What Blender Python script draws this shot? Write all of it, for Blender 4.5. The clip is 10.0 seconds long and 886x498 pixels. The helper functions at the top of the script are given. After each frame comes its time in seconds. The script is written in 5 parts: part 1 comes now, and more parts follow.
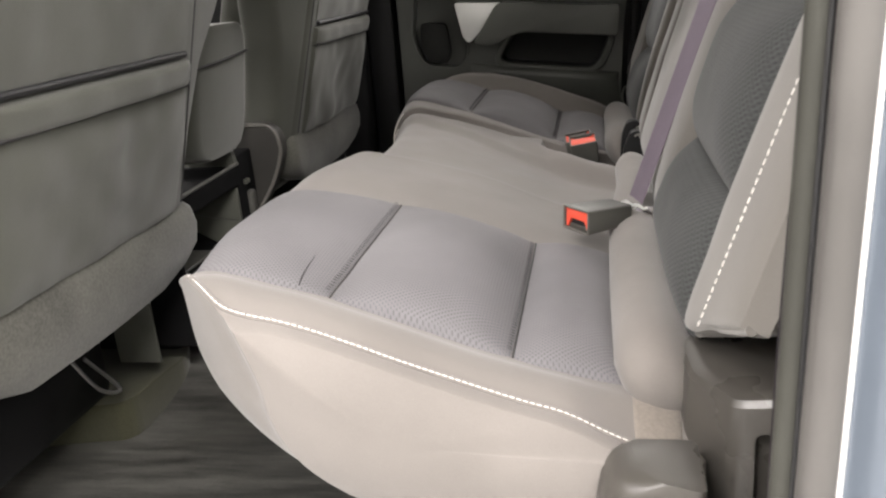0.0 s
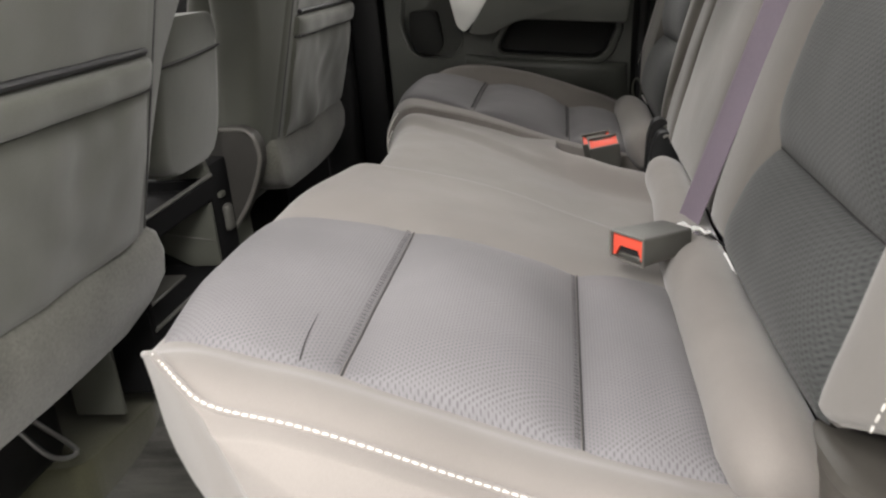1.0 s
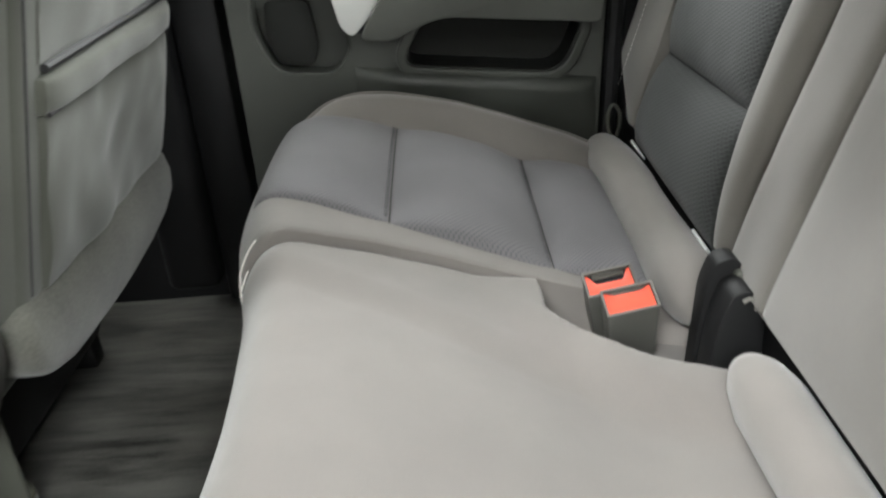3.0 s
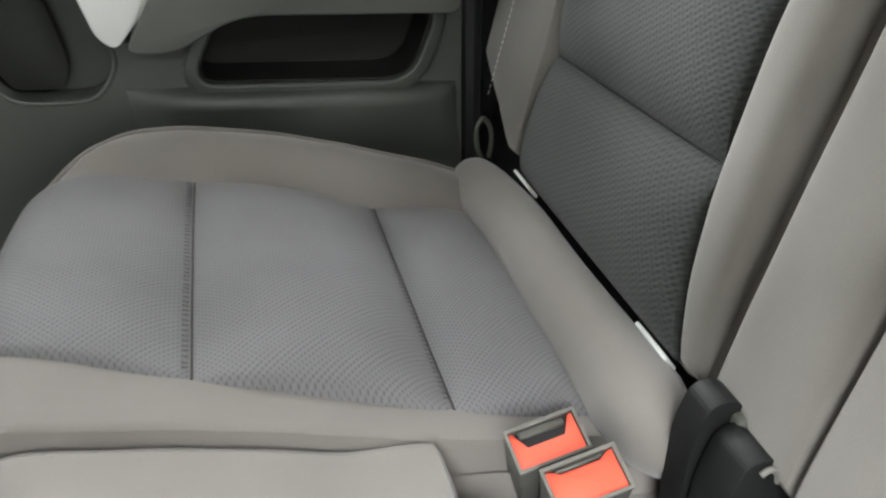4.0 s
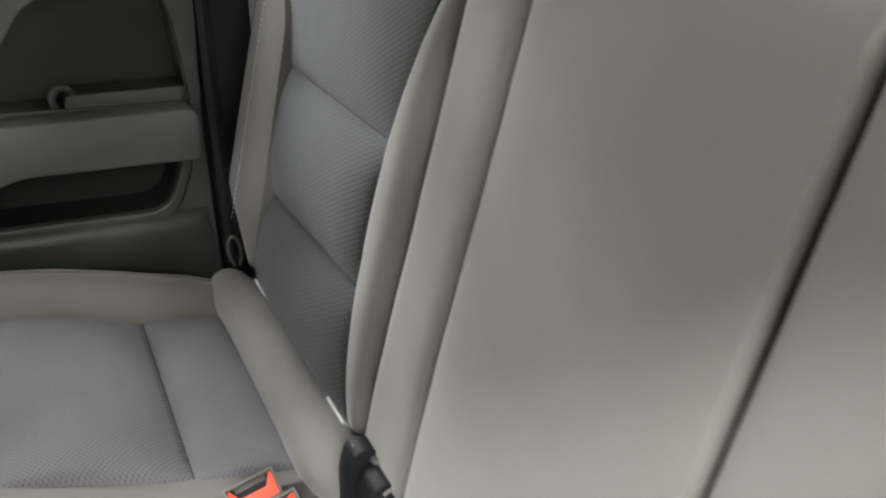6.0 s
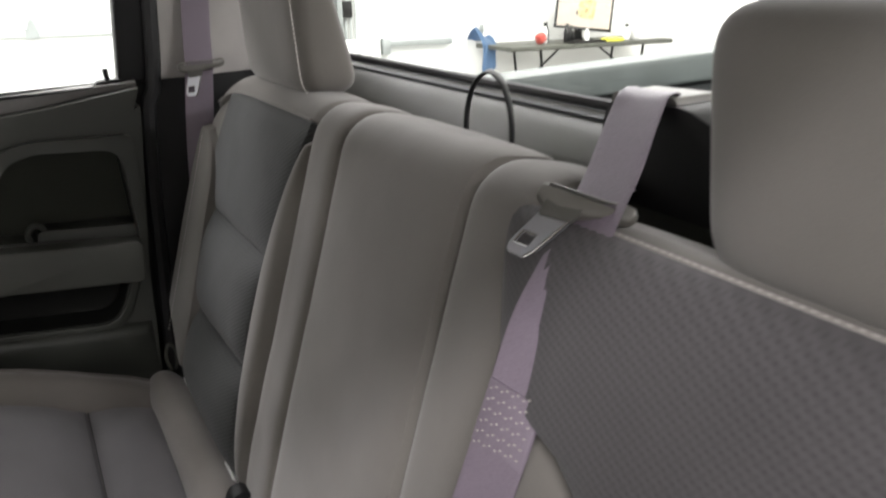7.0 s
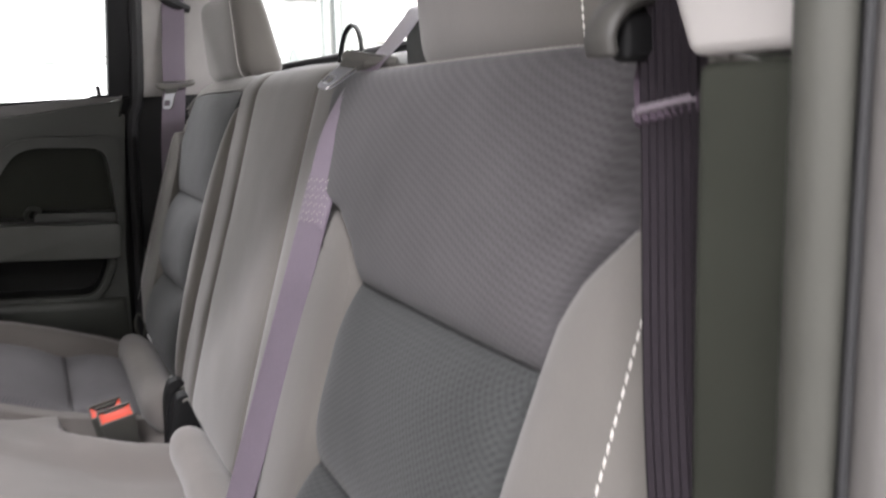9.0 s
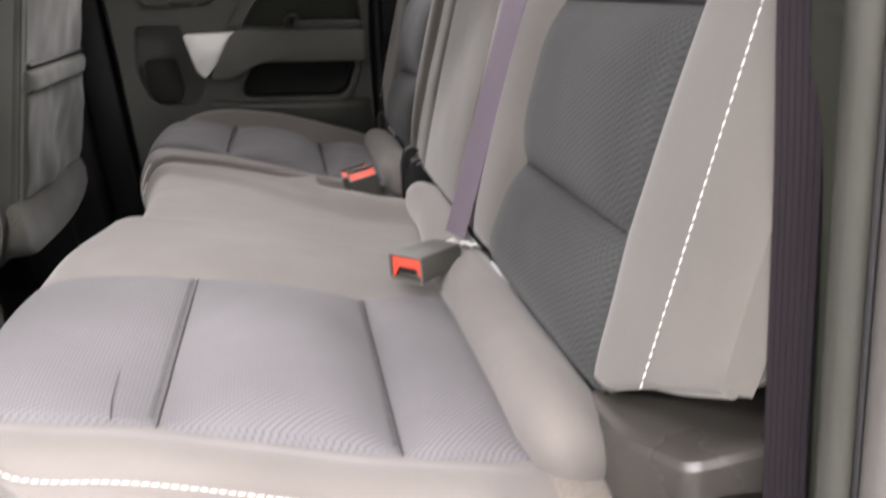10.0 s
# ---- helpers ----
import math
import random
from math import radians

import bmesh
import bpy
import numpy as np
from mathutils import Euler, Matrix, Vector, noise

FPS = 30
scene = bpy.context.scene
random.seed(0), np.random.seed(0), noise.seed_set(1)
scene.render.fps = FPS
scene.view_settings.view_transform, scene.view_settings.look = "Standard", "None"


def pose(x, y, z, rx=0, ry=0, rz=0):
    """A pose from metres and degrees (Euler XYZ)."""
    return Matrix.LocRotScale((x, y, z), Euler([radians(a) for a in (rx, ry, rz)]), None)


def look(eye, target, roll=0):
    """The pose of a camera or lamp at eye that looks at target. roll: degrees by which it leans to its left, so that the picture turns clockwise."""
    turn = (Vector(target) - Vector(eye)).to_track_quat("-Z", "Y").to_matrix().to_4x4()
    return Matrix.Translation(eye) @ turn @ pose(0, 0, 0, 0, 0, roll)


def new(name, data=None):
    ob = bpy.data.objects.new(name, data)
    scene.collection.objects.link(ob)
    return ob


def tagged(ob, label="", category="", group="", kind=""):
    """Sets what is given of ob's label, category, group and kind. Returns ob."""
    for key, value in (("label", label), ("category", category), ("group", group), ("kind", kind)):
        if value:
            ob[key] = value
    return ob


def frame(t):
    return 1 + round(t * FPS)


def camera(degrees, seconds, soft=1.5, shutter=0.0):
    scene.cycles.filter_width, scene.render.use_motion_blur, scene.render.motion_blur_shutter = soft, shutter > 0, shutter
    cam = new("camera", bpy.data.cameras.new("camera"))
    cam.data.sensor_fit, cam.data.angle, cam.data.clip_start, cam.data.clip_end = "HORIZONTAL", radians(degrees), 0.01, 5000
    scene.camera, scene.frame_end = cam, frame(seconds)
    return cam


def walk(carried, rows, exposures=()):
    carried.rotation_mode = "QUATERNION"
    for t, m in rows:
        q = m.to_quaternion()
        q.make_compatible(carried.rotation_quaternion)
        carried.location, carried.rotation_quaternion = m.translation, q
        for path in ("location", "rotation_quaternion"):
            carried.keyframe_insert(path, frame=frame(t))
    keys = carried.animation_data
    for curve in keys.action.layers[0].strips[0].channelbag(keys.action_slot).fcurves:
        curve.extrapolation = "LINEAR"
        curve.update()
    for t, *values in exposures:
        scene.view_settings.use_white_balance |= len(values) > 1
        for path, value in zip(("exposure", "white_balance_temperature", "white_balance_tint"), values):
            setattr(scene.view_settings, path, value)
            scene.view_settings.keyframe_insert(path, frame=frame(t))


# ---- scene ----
cam = camera(56.4, 10.0, 2.2, 0.3)
PATH = [
    (0, (0.325, -1.393, 0.77), (-0.05, 0.466, 0.135), -4.8),
    (0.5, (0.269, -1.324, 0.77), (-0.082, 0.537, 0.127), -5.0),
    (1, (0.238, -1.205, 0.764), (-0.075, 0.654, 0.096), -5.2),
    (1.5, (0.216, -1.041, 0.769), (-0.041, 0.814, 0.066), -5.3),
    (2, (0.204, -0.899, 0.784), (-0.009, 0.943, 0.037), -5.3),
    (2.2, (0.188, -0.84, 0.797), (-0.007, 0.997, 0.029), -5.1),
    (3.3, (0.118, -0.329, 0.865), (0.199, 1.429, -0.084), -4.5),
    (3.5, (0.131, -0.255, 0.861), (0.293, 1.483, -0.116), -4.3),
    (4, (0.136, -0.117, 0.833), (0.503, 1.566, -0.184), -4.0),
    (4.5, (0.131, -0.073, 0.823), (0.652, 1.57, -0.191), -3.2),
    (5, (0.142, -0.109, 0.888), (0.764, 1.494, -0.134), -3.9),
    (5.5, (0.172, -0.211, 0.985), (0.869, 1.353, -0.049), -3.6),
    (5.7, (0.187, -0.266, 1.009), (0.91, 1.296, -0.01), -3.4),
    (6.8, (0.237, -0.649, 1.085), (1.049, 1.028, 0.36), -3.7),
    (7, (0.237, -0.706, 1.104), (1.076, 0.987, 0.447), -3.4),
    (7.5, (0.264, -0.795, 1.121), (1.146, 0.935, 0.64), -3.3),
    (8, (0.272, -0.889, 1.101), (1.192, 0.838, 0.691), -3.1),
    (8.5, (0.272, -0.968, 1.012), (1.19, 0.762, 0.609), -3.2),
    (8.8, (0.243, -1.046, 0.952), (1.142, 0.697, 0.559), -3.3),
    (9, (0.232, -1.104, 0.908), (1.091, 0.661, 0.524), -3.4),
    (9.5, (0.222, -1.211, 0.826), (0.786, 0.658, 0.39), -5.2),
    (10, (0.205, -1.246, 0.773), (0.487, 0.627, 0.132), -6.5),
]
EXPOSURE = [(0, 0.48, 6600, 13), (1.5, 0.50, 6450, 10), (2.2, 0.95, 6300, 8), (3.3, 1.62, 6150, 5), (4.5, 1.84, 6150, 5), (5.7, 1.78, 6200, 7), (6.6, 0.85, 6350, 11), (7.0, 0.38, 6350, 13), (7.5, -0.85, 6450, 12), (8.0, -1.2, 6400, 14), (8.6, -0.12, 6350, 14), (9.2, 0.92, 6150, 17), (10, 0.72, 6400, 17)]
RAKE = pose(0, 0, 0, 0, -2.7, 0)                # the truck stands with its tail a little high; the path is given in the truck's own axes
walk(cam, [(t, RAKE @ look(eye, target, roll)) for t, eye, target, roll in PATH], EXPOSURE)

# ---- world and light ----
world = bpy.data.worlds.new("world")
scene.world = world
world.use_nodes = True
world.node_tree.nodes["Background"].inputs[0].default_value = (0.9, 0.95, 1.0, 1)
world.node_tree.nodes["Background"].inputs[1].default_value = 0.02


def area_lamp(x, y, z, sx, sy, watts, colour=(1.0, 0.975, 0.95)):
    data = bpy.data.lights.new("added_ceiling_lamp", "AREA")
    data.shape, data.size, data.size_y, data.energy, data.color = "RECTANGLE", sx, sy, watts, colour
    ob = new("added_ceiling_lamp", data)
    ob.matrix_world = pose(x, y, z)
    return ob


CEIL = 3.3
# unseen lamps added to brighten the far cushion, garage wall and front
for lx, ly, sx, sy, w in ((-0.8, 2.1, 9.0, 1.0, 150), (1.2, 4.2, 11.0, 2.0, 1000), (-5.2, 0.3, 1.2, 7.0, 380)):
    area_lamp(lx, ly, CEIL - 0.06, sx, sy, w)
# unseen tube rows over the open door's side: shadow-edge row, then added fill
for lx in (-3.6, -1.1, 1.4, 3.9):
    area_lamp(lx, -3.12, CEIL - 0.06, 1.25, 0.4, 158)
    area_lamp(lx, -4.9, CEIL - 0.06, 1.25, 0.3, 74)

# ---- materials ----


class Mat:
    """A small wrapper to write node materials shortly."""

    def __init__(self, name, colour, rough=0.6, metal=0.0, spec=0.5):
        self.m = bpy.data.materials.new(name)
        self.m.use_nodes = True
        self.t = self.m.node_tree
        self.b = self.t.nodes["Principled BSDF"]
        self.b.inputs["Base Color"].default_value = (*colour[:3], 1)
        self.b.inputs["Roughness"].default_value = rough
        self.b.inputs["Metallic"].default_value = metal
        self.b.inputs["Specular IOR Level"].default_value = spec
        self.colour = colour
        self.co = self.node("ShaderNodeTexCoord").outputs["Object"]

    def node(self, kind, **kw):
        n = self.t.nodes.new(kind)
        for k, v in kw.items():
            if k == "operation":
                n.operation = v
            elif k == "blend":
                n.blend_type = v
            elif k == "wave":
                n.wave_type = v
            elif k == "dirn":
                n.bands_direction = v
            elif k == "data":
                n.data_type = v
        return n

    def link(self, a, b):
        self.t.links.new(a, b)

    def noise(self, scale, detail=3, rough=0.5, stretch=(1, 1, 1)):
        mp = self.node("ShaderNodeMapping")
        mp.inputs["Scale"].default_value = stretch
        self.link(self.co, mp.inputs[0])
        n = self.node("ShaderNodeTexNoise")
        n.inputs["Scale"].default_value, n.inputs["Detail"].default_value, n.inputs["Roughness"].default_value = scale, detail, rough
        self.link(mp.outputs[0], n.inputs["Vector"])
        return n.outputs["Fac"]

    def ramp(self, fac, lo, hi, a=0.0, b=1.0):
        n = self.node("ShaderNodeMapRange")
        self.link(fac, n.inputs[0])
        for i, v in enumerate((lo, hi, a, b)):
            n.inputs[i + 1].default_value = v
        return n.outputs[0]

    def math(self, op, a, b=None):
        n = self.node("ShaderNodeMath", operation=op)
        for i, v in enumerate((a, b)):
            if v is None:
                continue
            if isinstance(v, (int, float)):
                n.inputs[i].default_value = v
            else:
                self.link(v, n.inputs[i])
        return n.outputs[0]

    def vary(self, fac, dark, light):
        """Multiplies the base colour by a value between dark and light."""
        mix = self.node("ShaderNodeMix", data="RGBA")
        mix.inputs["A"].default_value = (*[c * dark for c in self.colour[:3]], 1)
        mix.inputs["B"].default_value = (*[min(1, c * light) for c in self.colour[:3]], 1)
        self.link(fac, mix.inputs["Factor"])
        self.link(mix.outputs["Result"], self.b.inputs["Base Color"])
        return mix

    def tint(self, fac, colour):
        mix = self.node("ShaderNodeMix", data="RGBA")
        src = self.b.inputs["Base Color"]
        if src.links:
            self.link(src.links[0].from_socket, mix.inputs["A"])
        else:
            mix.inputs["A"].default_value = (*self.colour[:3], 1)
        mix.inputs["B"].default_value = (*colour[:3], 1)
        self.link(fac, mix.inputs["Factor"])
        self.link(mix.outputs["Result"], src)

    def bump(self, height, strength=0.3, dist=0.001):
        n = self.node("ShaderNodeBump")
        n.inputs["Strength"].default_value, n.inputs["Distance"].default_value = strength, dist
        self.link(height, n.inputs["Height"])
        prev = self.b.inputs["Normal"]
        if prev.links:
            self.link(prev.links[0].from_socket, n.inputs["Normal"])
        self.link(n.outputs[0], prev)

    def rough(self, fac, lo, hi):
        self.link(self.ramp(fac, 0.3, 0.7, lo, hi), self.b.inputs["Roughness"])


def cloth(name, colour, grain=900, wear=0.12):
    m = Mat(name, colour, 0.95, 0, 0.15)
    big = m.noise(7, 4)
    fine = m.noise(grain, 2)
    m.vary(m.math("ADD", m.math("MULTIPLY", m.ramp(big, 0.3, 0.7), 0.6), m.math("MULTIPLY", m.ramp(fine, 0.25, 0.75), 0.4)), 1 - wear, 1 + wear)
    m.bump(m.noise(26, 3), 0.12, 0.004)
    m.bump(fine, 0.25, 0.0006)
    m.b.inputs["Sheen Weight"].default_value = 0.25
    m.b.inputs["Sheen Roughness"].default_value = 0.5
    return m.m


def weave(name, colour, dark, axes, slant, relief=0.4, cell=(0.0036, 0.0058), rib=0.75, dash=0.3):
    """Cloth of short raised dashes in staggered rows; axes: the two object axes across and along the dashes."""
    m = Mat(name, colour, 0.9, 0, 0.2)
    sep = m.node("ShaderNodeSeparateXYZ")
    m.link(m.co, sep.inputs[0])
    u, v = (sep.outputs[a] for a in axes)
    row = m.math("DIVIDE", u, cell[0])
    stagger = m.math("MULTIPLY", m.math("MODULO", m.math("ADD", m.math("FLOOR", row), 1000.0), 2.0), 0.5)
    col = m.math("ADD", m.math("DIVIDE", v, cell[1]), stagger)
    pu = m.math("ABSOLUTE", m.math("SUBTRACT", m.math("FRACT", row), 0.5))
    pv = m.math("ABSOLUTE", m.math("SUBTRACT", m.math("FRACT", col), 0.5))
    slot = m.math("MULTIPLY", m.ramp(pu, 0.12, 0.40, 1.0, 0.0), m.ramp(pv, 0.12, 0.32, 1.0, 0.0))
    diag = m.math("DIVIDE", m.math("ADD", u, m.math("MULTIPLY", v, slant)), 0.0062)
    ribs = m.math("MULTIPLY", m.ramp(m.math("ABSOLUTE", m.math("SUBTRACT", m.math("FRACT", diag), 0.5)), 0.12, 0.38, 0.0, 1.0), rib)
    slot = m.math("MULTIPLY", slot, dash)
    h = m.math("SUBTRACT", 1.0, m.math("ADD", slot, ribs))
    mix = m.node("ShaderNodeMix", data="RGBA")
    mix.inputs["A"].default_value = (*dark, 1)
    mix.inputs["B"].default_value = (*colour, 1)
    m.link(h, mix.inputs["Factor"])
    big = m.noise(6, 4)
    hue = m.node("ShaderNodeHueSaturation")
    m.link(mix.outputs["Result"], hue.inputs["Color"])
    m.link(m.ramp(big, 0.3, 0.7, 0.88, 1.1), hue.inputs["Value"])
    m.link(hue.outputs[0], m.b.inputs["Base Color"])
    m.bump(m.noise(30, 3), 0.12, 0.004)
    m.bump(h, relief, 0.0008)
    m.b.inputs["Sheen Weight"].default_value = 0.1
    return m.m


def plastic(name, colour, rough=0.55, grain=1400, bump=0.25, spec=0.45):
    m = Mat(name, colour, rough, 0, spec)
    big = m.noise(9, 4)
    fine = m.noise(grain, 2)
    m.vary(m.ramp(big, 0.3, 0.7), 0.86, 1.12)
    m.rough(big, rough - 0.07, rough + 0.1)
    m.bump(fine, bump, 0.0005)
    return m.m


def plain(name, colour, rough=0.5, metal=0.0, spec=0.5, wear=0.05, scale=8):
    m = Mat(name, colour, rough, metal, spec)
    n = m.noise(scale, 4)
    m.vary(m.ramp(n, 0.3, 0.7), 1 - wear, 1 + wear)
    m.rough(n, max(0.02, rough - 0.05), rough + 0.06)
    return m.m


def webbing(name, colour, rough=0.5, spec=0.45):
    """Seat-belt web: fine cross grain on the ribbed strap."""
    m = Mat(name, colour, rough, 0, spec)
    fine = m.noise(700, 2, 0.5, (1, 1, 3))
    m.vary(m.math("ADD", m.math("MULTIPLY", m.ramp(fine, 0.3, 0.7), 0.6), m.math("MULTIPLY", m.noise(14, 3), 0.4)), 0.7, 1.3)
    m.bump(fine, 0.4, 0.0008)
    return m.m


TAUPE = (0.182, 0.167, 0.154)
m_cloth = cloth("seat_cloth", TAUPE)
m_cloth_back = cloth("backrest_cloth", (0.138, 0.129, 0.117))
m_front = cloth("front_seat_vinyl", (0.070, 0.072, 0.060), 600)
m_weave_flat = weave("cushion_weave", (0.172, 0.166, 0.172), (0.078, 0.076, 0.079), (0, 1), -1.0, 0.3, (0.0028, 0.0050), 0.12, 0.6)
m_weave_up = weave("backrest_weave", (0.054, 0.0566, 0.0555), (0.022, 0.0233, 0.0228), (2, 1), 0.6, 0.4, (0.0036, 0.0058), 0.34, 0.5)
# backrest weave lightened for light on the dusty near insert; tones seam stitches too
m_weave_dusty_lit = weave("dusty_lit_backrest_weave", (0.074, 0.070, 0.072), (0.040, 0.038, 0.039), (2, 1), -0.35, 0.3, (0.0036, 0.0058), 0.32, 0.3)
m_carpet_panel = cloth("carpeted_panel", (0.078, 0.077, 0.066), 260, 0.6)
m_thread = plain("white_thread", (0.78, 0.75, 0.7), 0.7)
m_piping = cloth("pale_piping", (0.25, 0.232, 0.218), 500)
m_dark_thread = plain("dark_thread", (0.035, 0.034, 0.034), 0.9)
m_door = plastic("door_plastic", (0.044, 0.0465, 0.040), 0.5)
m_arm = plastic("armrest_vinyl", (0.082, 0.084, 0.075), 0.5, 700)
# dark plastic; in the door pocket it stands in for shade
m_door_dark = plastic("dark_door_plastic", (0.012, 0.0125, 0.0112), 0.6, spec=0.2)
m_black = plastic("black_plastic", (0.0075, 0.0075, 0.0078), 0.5, spec=0.22)
m_tray = plastic("tray_plastic", (0.0075, 0.0075, 0.0078), 0.85, spec=0.06)
m_rubber = plain("black_rubber", (0.012, 0.012, 0.013), 0.6)
m_pillar = plastic("light_pillar_trim", (0.37, 0.353, 0.335), 0.6)
m_grey_trim = plastic("grey_trim", (0.068, 0.07, 0.058), 0.45)
m_bracket = plastic("bracket_plastic", (0.055, 0.051, 0.045), 0.27)
m_hood = plastic("hood_plastic", (0.045, 0.043, 0.039), 0.5, spec=0.3)
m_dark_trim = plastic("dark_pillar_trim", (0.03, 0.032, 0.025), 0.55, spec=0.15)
m_plate = plain("tongue_steel", (0.55, 0.56, 0.6), 0.3, 0.8)
m_grey_thread = plain("grey_thread", (0.36, 0.34, 0.31), 0.8)
m_worn = cloth("worn_tan_cloth", (0.19, 0.168, 0.145), 300, 0.3)
m_flange = plastic("rubber_flange", (0.05, 0.05, 0.043), 0.5, 300, spec=0.2)
m_seal = plastic("grey_weatherstrip", (0.098, 0.093, 0.088), 0.4, 300)
m_silver = plain("silver_paint", (0.62, 0.62, 0.6), 0.35, 0.35)
m_chrome = plain("chrome", (0.8, 0.8, 0.8), 0.12, 1.0)
m_steel = plain("steel", (0.62, 0.62, 0.62), 0.28, 1.0)
m_catch = plain("catch_metal", (0.22, 0.22, 0.20), 0.42, 0.9)
m_red = plain("red_button", (0.82, 0.10, 0.058), 0.35)
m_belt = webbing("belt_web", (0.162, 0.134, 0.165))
# the near belt repeats the belt web in darker tones
m_belt_darker = webbing("darker_belt_web", (0.017, 0.0135, 0.0165), 0.8, 0.15)
m_fold_thread = plain("mauve_thread", (0.13, 0.11, 0.125), 0.8)
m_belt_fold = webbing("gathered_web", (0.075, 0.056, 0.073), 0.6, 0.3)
m_buckle = plastic("buckle_plastic", (0.078, 0.077, 0.069), 0.42)
m_tongue = plastic("tongue_plastic", (0.125, 0.12, 0.108), 0.45)
m_white_tag = plain("white_tag", (0.8, 0.8, 0.78), 0.5)
m_paint = plain("body_paint", (0.14, 0.165, 0.20), 0.16, 0.25, 0.6, 0.03)
m_bed = plastic("bed_grey", (0.16, 0.18, 0.18), 0.5)
m_bed_dark = plastic("bed_liner", (0.03, 0.034, 0.036), 0.65)
m_wall = plain("white_wall", (0.82, 0.82, 0.8), 0.75, 0, 0.3, 0.03, 1.2)
m_rollup = plain("rollup_panel", (0.8, 0.82, 0.81), 0.45, 0, 0.5, 0.03, 1.5)
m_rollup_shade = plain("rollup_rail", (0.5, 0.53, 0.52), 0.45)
m_galv = plain("galvanised_steel", (0.4, 0.43, 0.43), 0.4, 0.7)
m_concrete = plain("concrete", (0.32, 0.315, 0.305), 0.55, 0, 0.4, 0.2, 1.4)


def glass_material():
    m = bpy.data.materials.new("window_glass")
    m.use_nodes = True
    t = m.node_tree
    t.nodes.clear()
    out, mix = t.nodes.new("ShaderNodeOutputMaterial"), t.nodes.new("ShaderNodeMixShader")
    tr, gl, lw = t.nodes.new("ShaderNodeBsdfTransparent"), t.nodes.new("ShaderNodeBsdfGlossy"), t.nodes.new("ShaderNodeLayerWeight")
    tr.inputs[0].default_value = (0.825, 0.838, 0.815, 1)
    gl.inputs["Roughness"].default_value = 0.02
    mu, ad = t.nodes.new("ShaderNodeMath"), t.nodes.new("ShaderNodeMath")
    mu.operation, ad.operation = "POWER", "MULTIPLY_ADD"
    mu.inputs[1].default_value = 4.0
    ad.inputs[1].default_value, ad.inputs[2].default_value = 0.5, 0.03
    t.links.new(lw.outputs["Facing"], mu.inputs[0])
    t.links.new(mu.outputs[0], ad.inputs[0])
    t.links.new(ad.outputs[0], mix.inputs[0])
    t.links.new(tr.outputs[0], mix.inputs[1])
    t.links.new(gl.outputs[0], mix.inputs[2])
    t.links.new(mix.outputs[0], out.inputs[0])
    return m


m_glass = glass_material()


def floor_material():
    m = Mat("worn_floor_covering", (0.062, 0.061, 0.055), 0.55, 0, 0.4)
    streak = m.noise(16, 5, 0.65, (0.35, 2.6, 1))
    fine = m.noise(240, 3)
    m.vary(m.math("ADD", m.math("MULTIPLY", m.ramp(streak, 0.35, 0.65), 0.75), m.math("MULTIPLY", fine, 0.25)), 0.3, 1.7)
    m.tint(m.ramp(m.noise(5, 5), 0.52, 0.72, 0, 0.45), (0.13, 0.124, 0.108))
    m.rough(streak, 0.45, 0.75)
    m.bump(streak, 0.3, 0.003)
    m.bump(fine, 0.3, 0.001)
    return m.m


m_floor = floor_material()
m_olive = cloth("olive_carpet", (0.05, 0.05, 0.03), 420, 0.35)

# ---- shape helpers ----


def part(name, bm, material, parent=None, label="", smooth=True, bevel=0.0):
    me = bpy.data.meshes.new(name)
    bmesh.ops.recalc_face_normals(bm, faces=bm.faces[:])
    bm.to_mesh(me)
    bm.free()
    me.materials.append(material)
    if smooth:
        me.shade_smooth()
        me.set_sharp_from_angle(angle=radians(42))
    ob = new(name, me)
    if parent:
        ob.parent = parent
    if bevel:
        b = ob.modifiers.new("bevel", "BEVEL")
        b.width, b.segments, b.limit_method, b.angle_limit = bevel, 3, "ANGLE", radians(35)
        b.harden_normals = False
    if label:
        ob["label"] = label
    return ob


def thing(name, label, category, group="", kind=""):
    return tagged(new(name), label, category, group, kind)


def box_bm(x0, x1, y0, y1, z0, z1, m=None):
    bm = bmesh.new()
    bmesh.ops.create_cube(bm, size=1)
    bm.transform(Matrix.Translation(((x0 + x1) / 2, (y0 + y1) / 2, (z0 + z1) / 2)) @ Matrix.Diagonal((x1 - x0, y1 - y0, z1 - z0, 1)))
    if m:
        bm.transform(m)
    return bm


def soft_box(x0, x1, y0, y1, z0, z1, r, seg=3, m=None):
    bm = box_bm(x0, x1, y0, y1, z0, z1)
    bmesh.ops.bevel(bm, geom=bm.edges[:] + bm.verts[:], offset=r, segments=seg, profile=0.5, affect="EDGES", clamp_overlap=True)
    if m:
        bm.transform(m)
    return bm


def prism(poly, axis, a, b, r=0.0, seg=3):
    """A polygon of (u, v) pulled along axis from a to b; u, v are the other two axes in x, y, z order. r: rounding of all edges."""
    bm = bmesh.new()

    def place(u, v, w):
        return {"x": (w, u, v), "y": (u, w, v), "z": (u, v, w)}[axis]
    lo = [bm.verts.new(place(u, v, a)) for u, v in poly]
    hi = [bm.verts.new(place(u, v, b)) for u, v in poly]
    n = len(poly)
    bm.faces.new(lo)
    bm.faces.new(hi[::-1])
    for i in range(n):
        bm.faces.new((lo[i], lo[(i + 1) % n], hi[(i + 1) % n], hi[i]))
    bmesh.ops.recalc_face_normals(bm, faces=bm.faces[:])
    if r:
        bmesh.ops.bevel(bm, geom=bm.edges[:], offset=r, segments=seg, profile=0.5, affect="EDGES", clamp_overlap=True)
    return bm


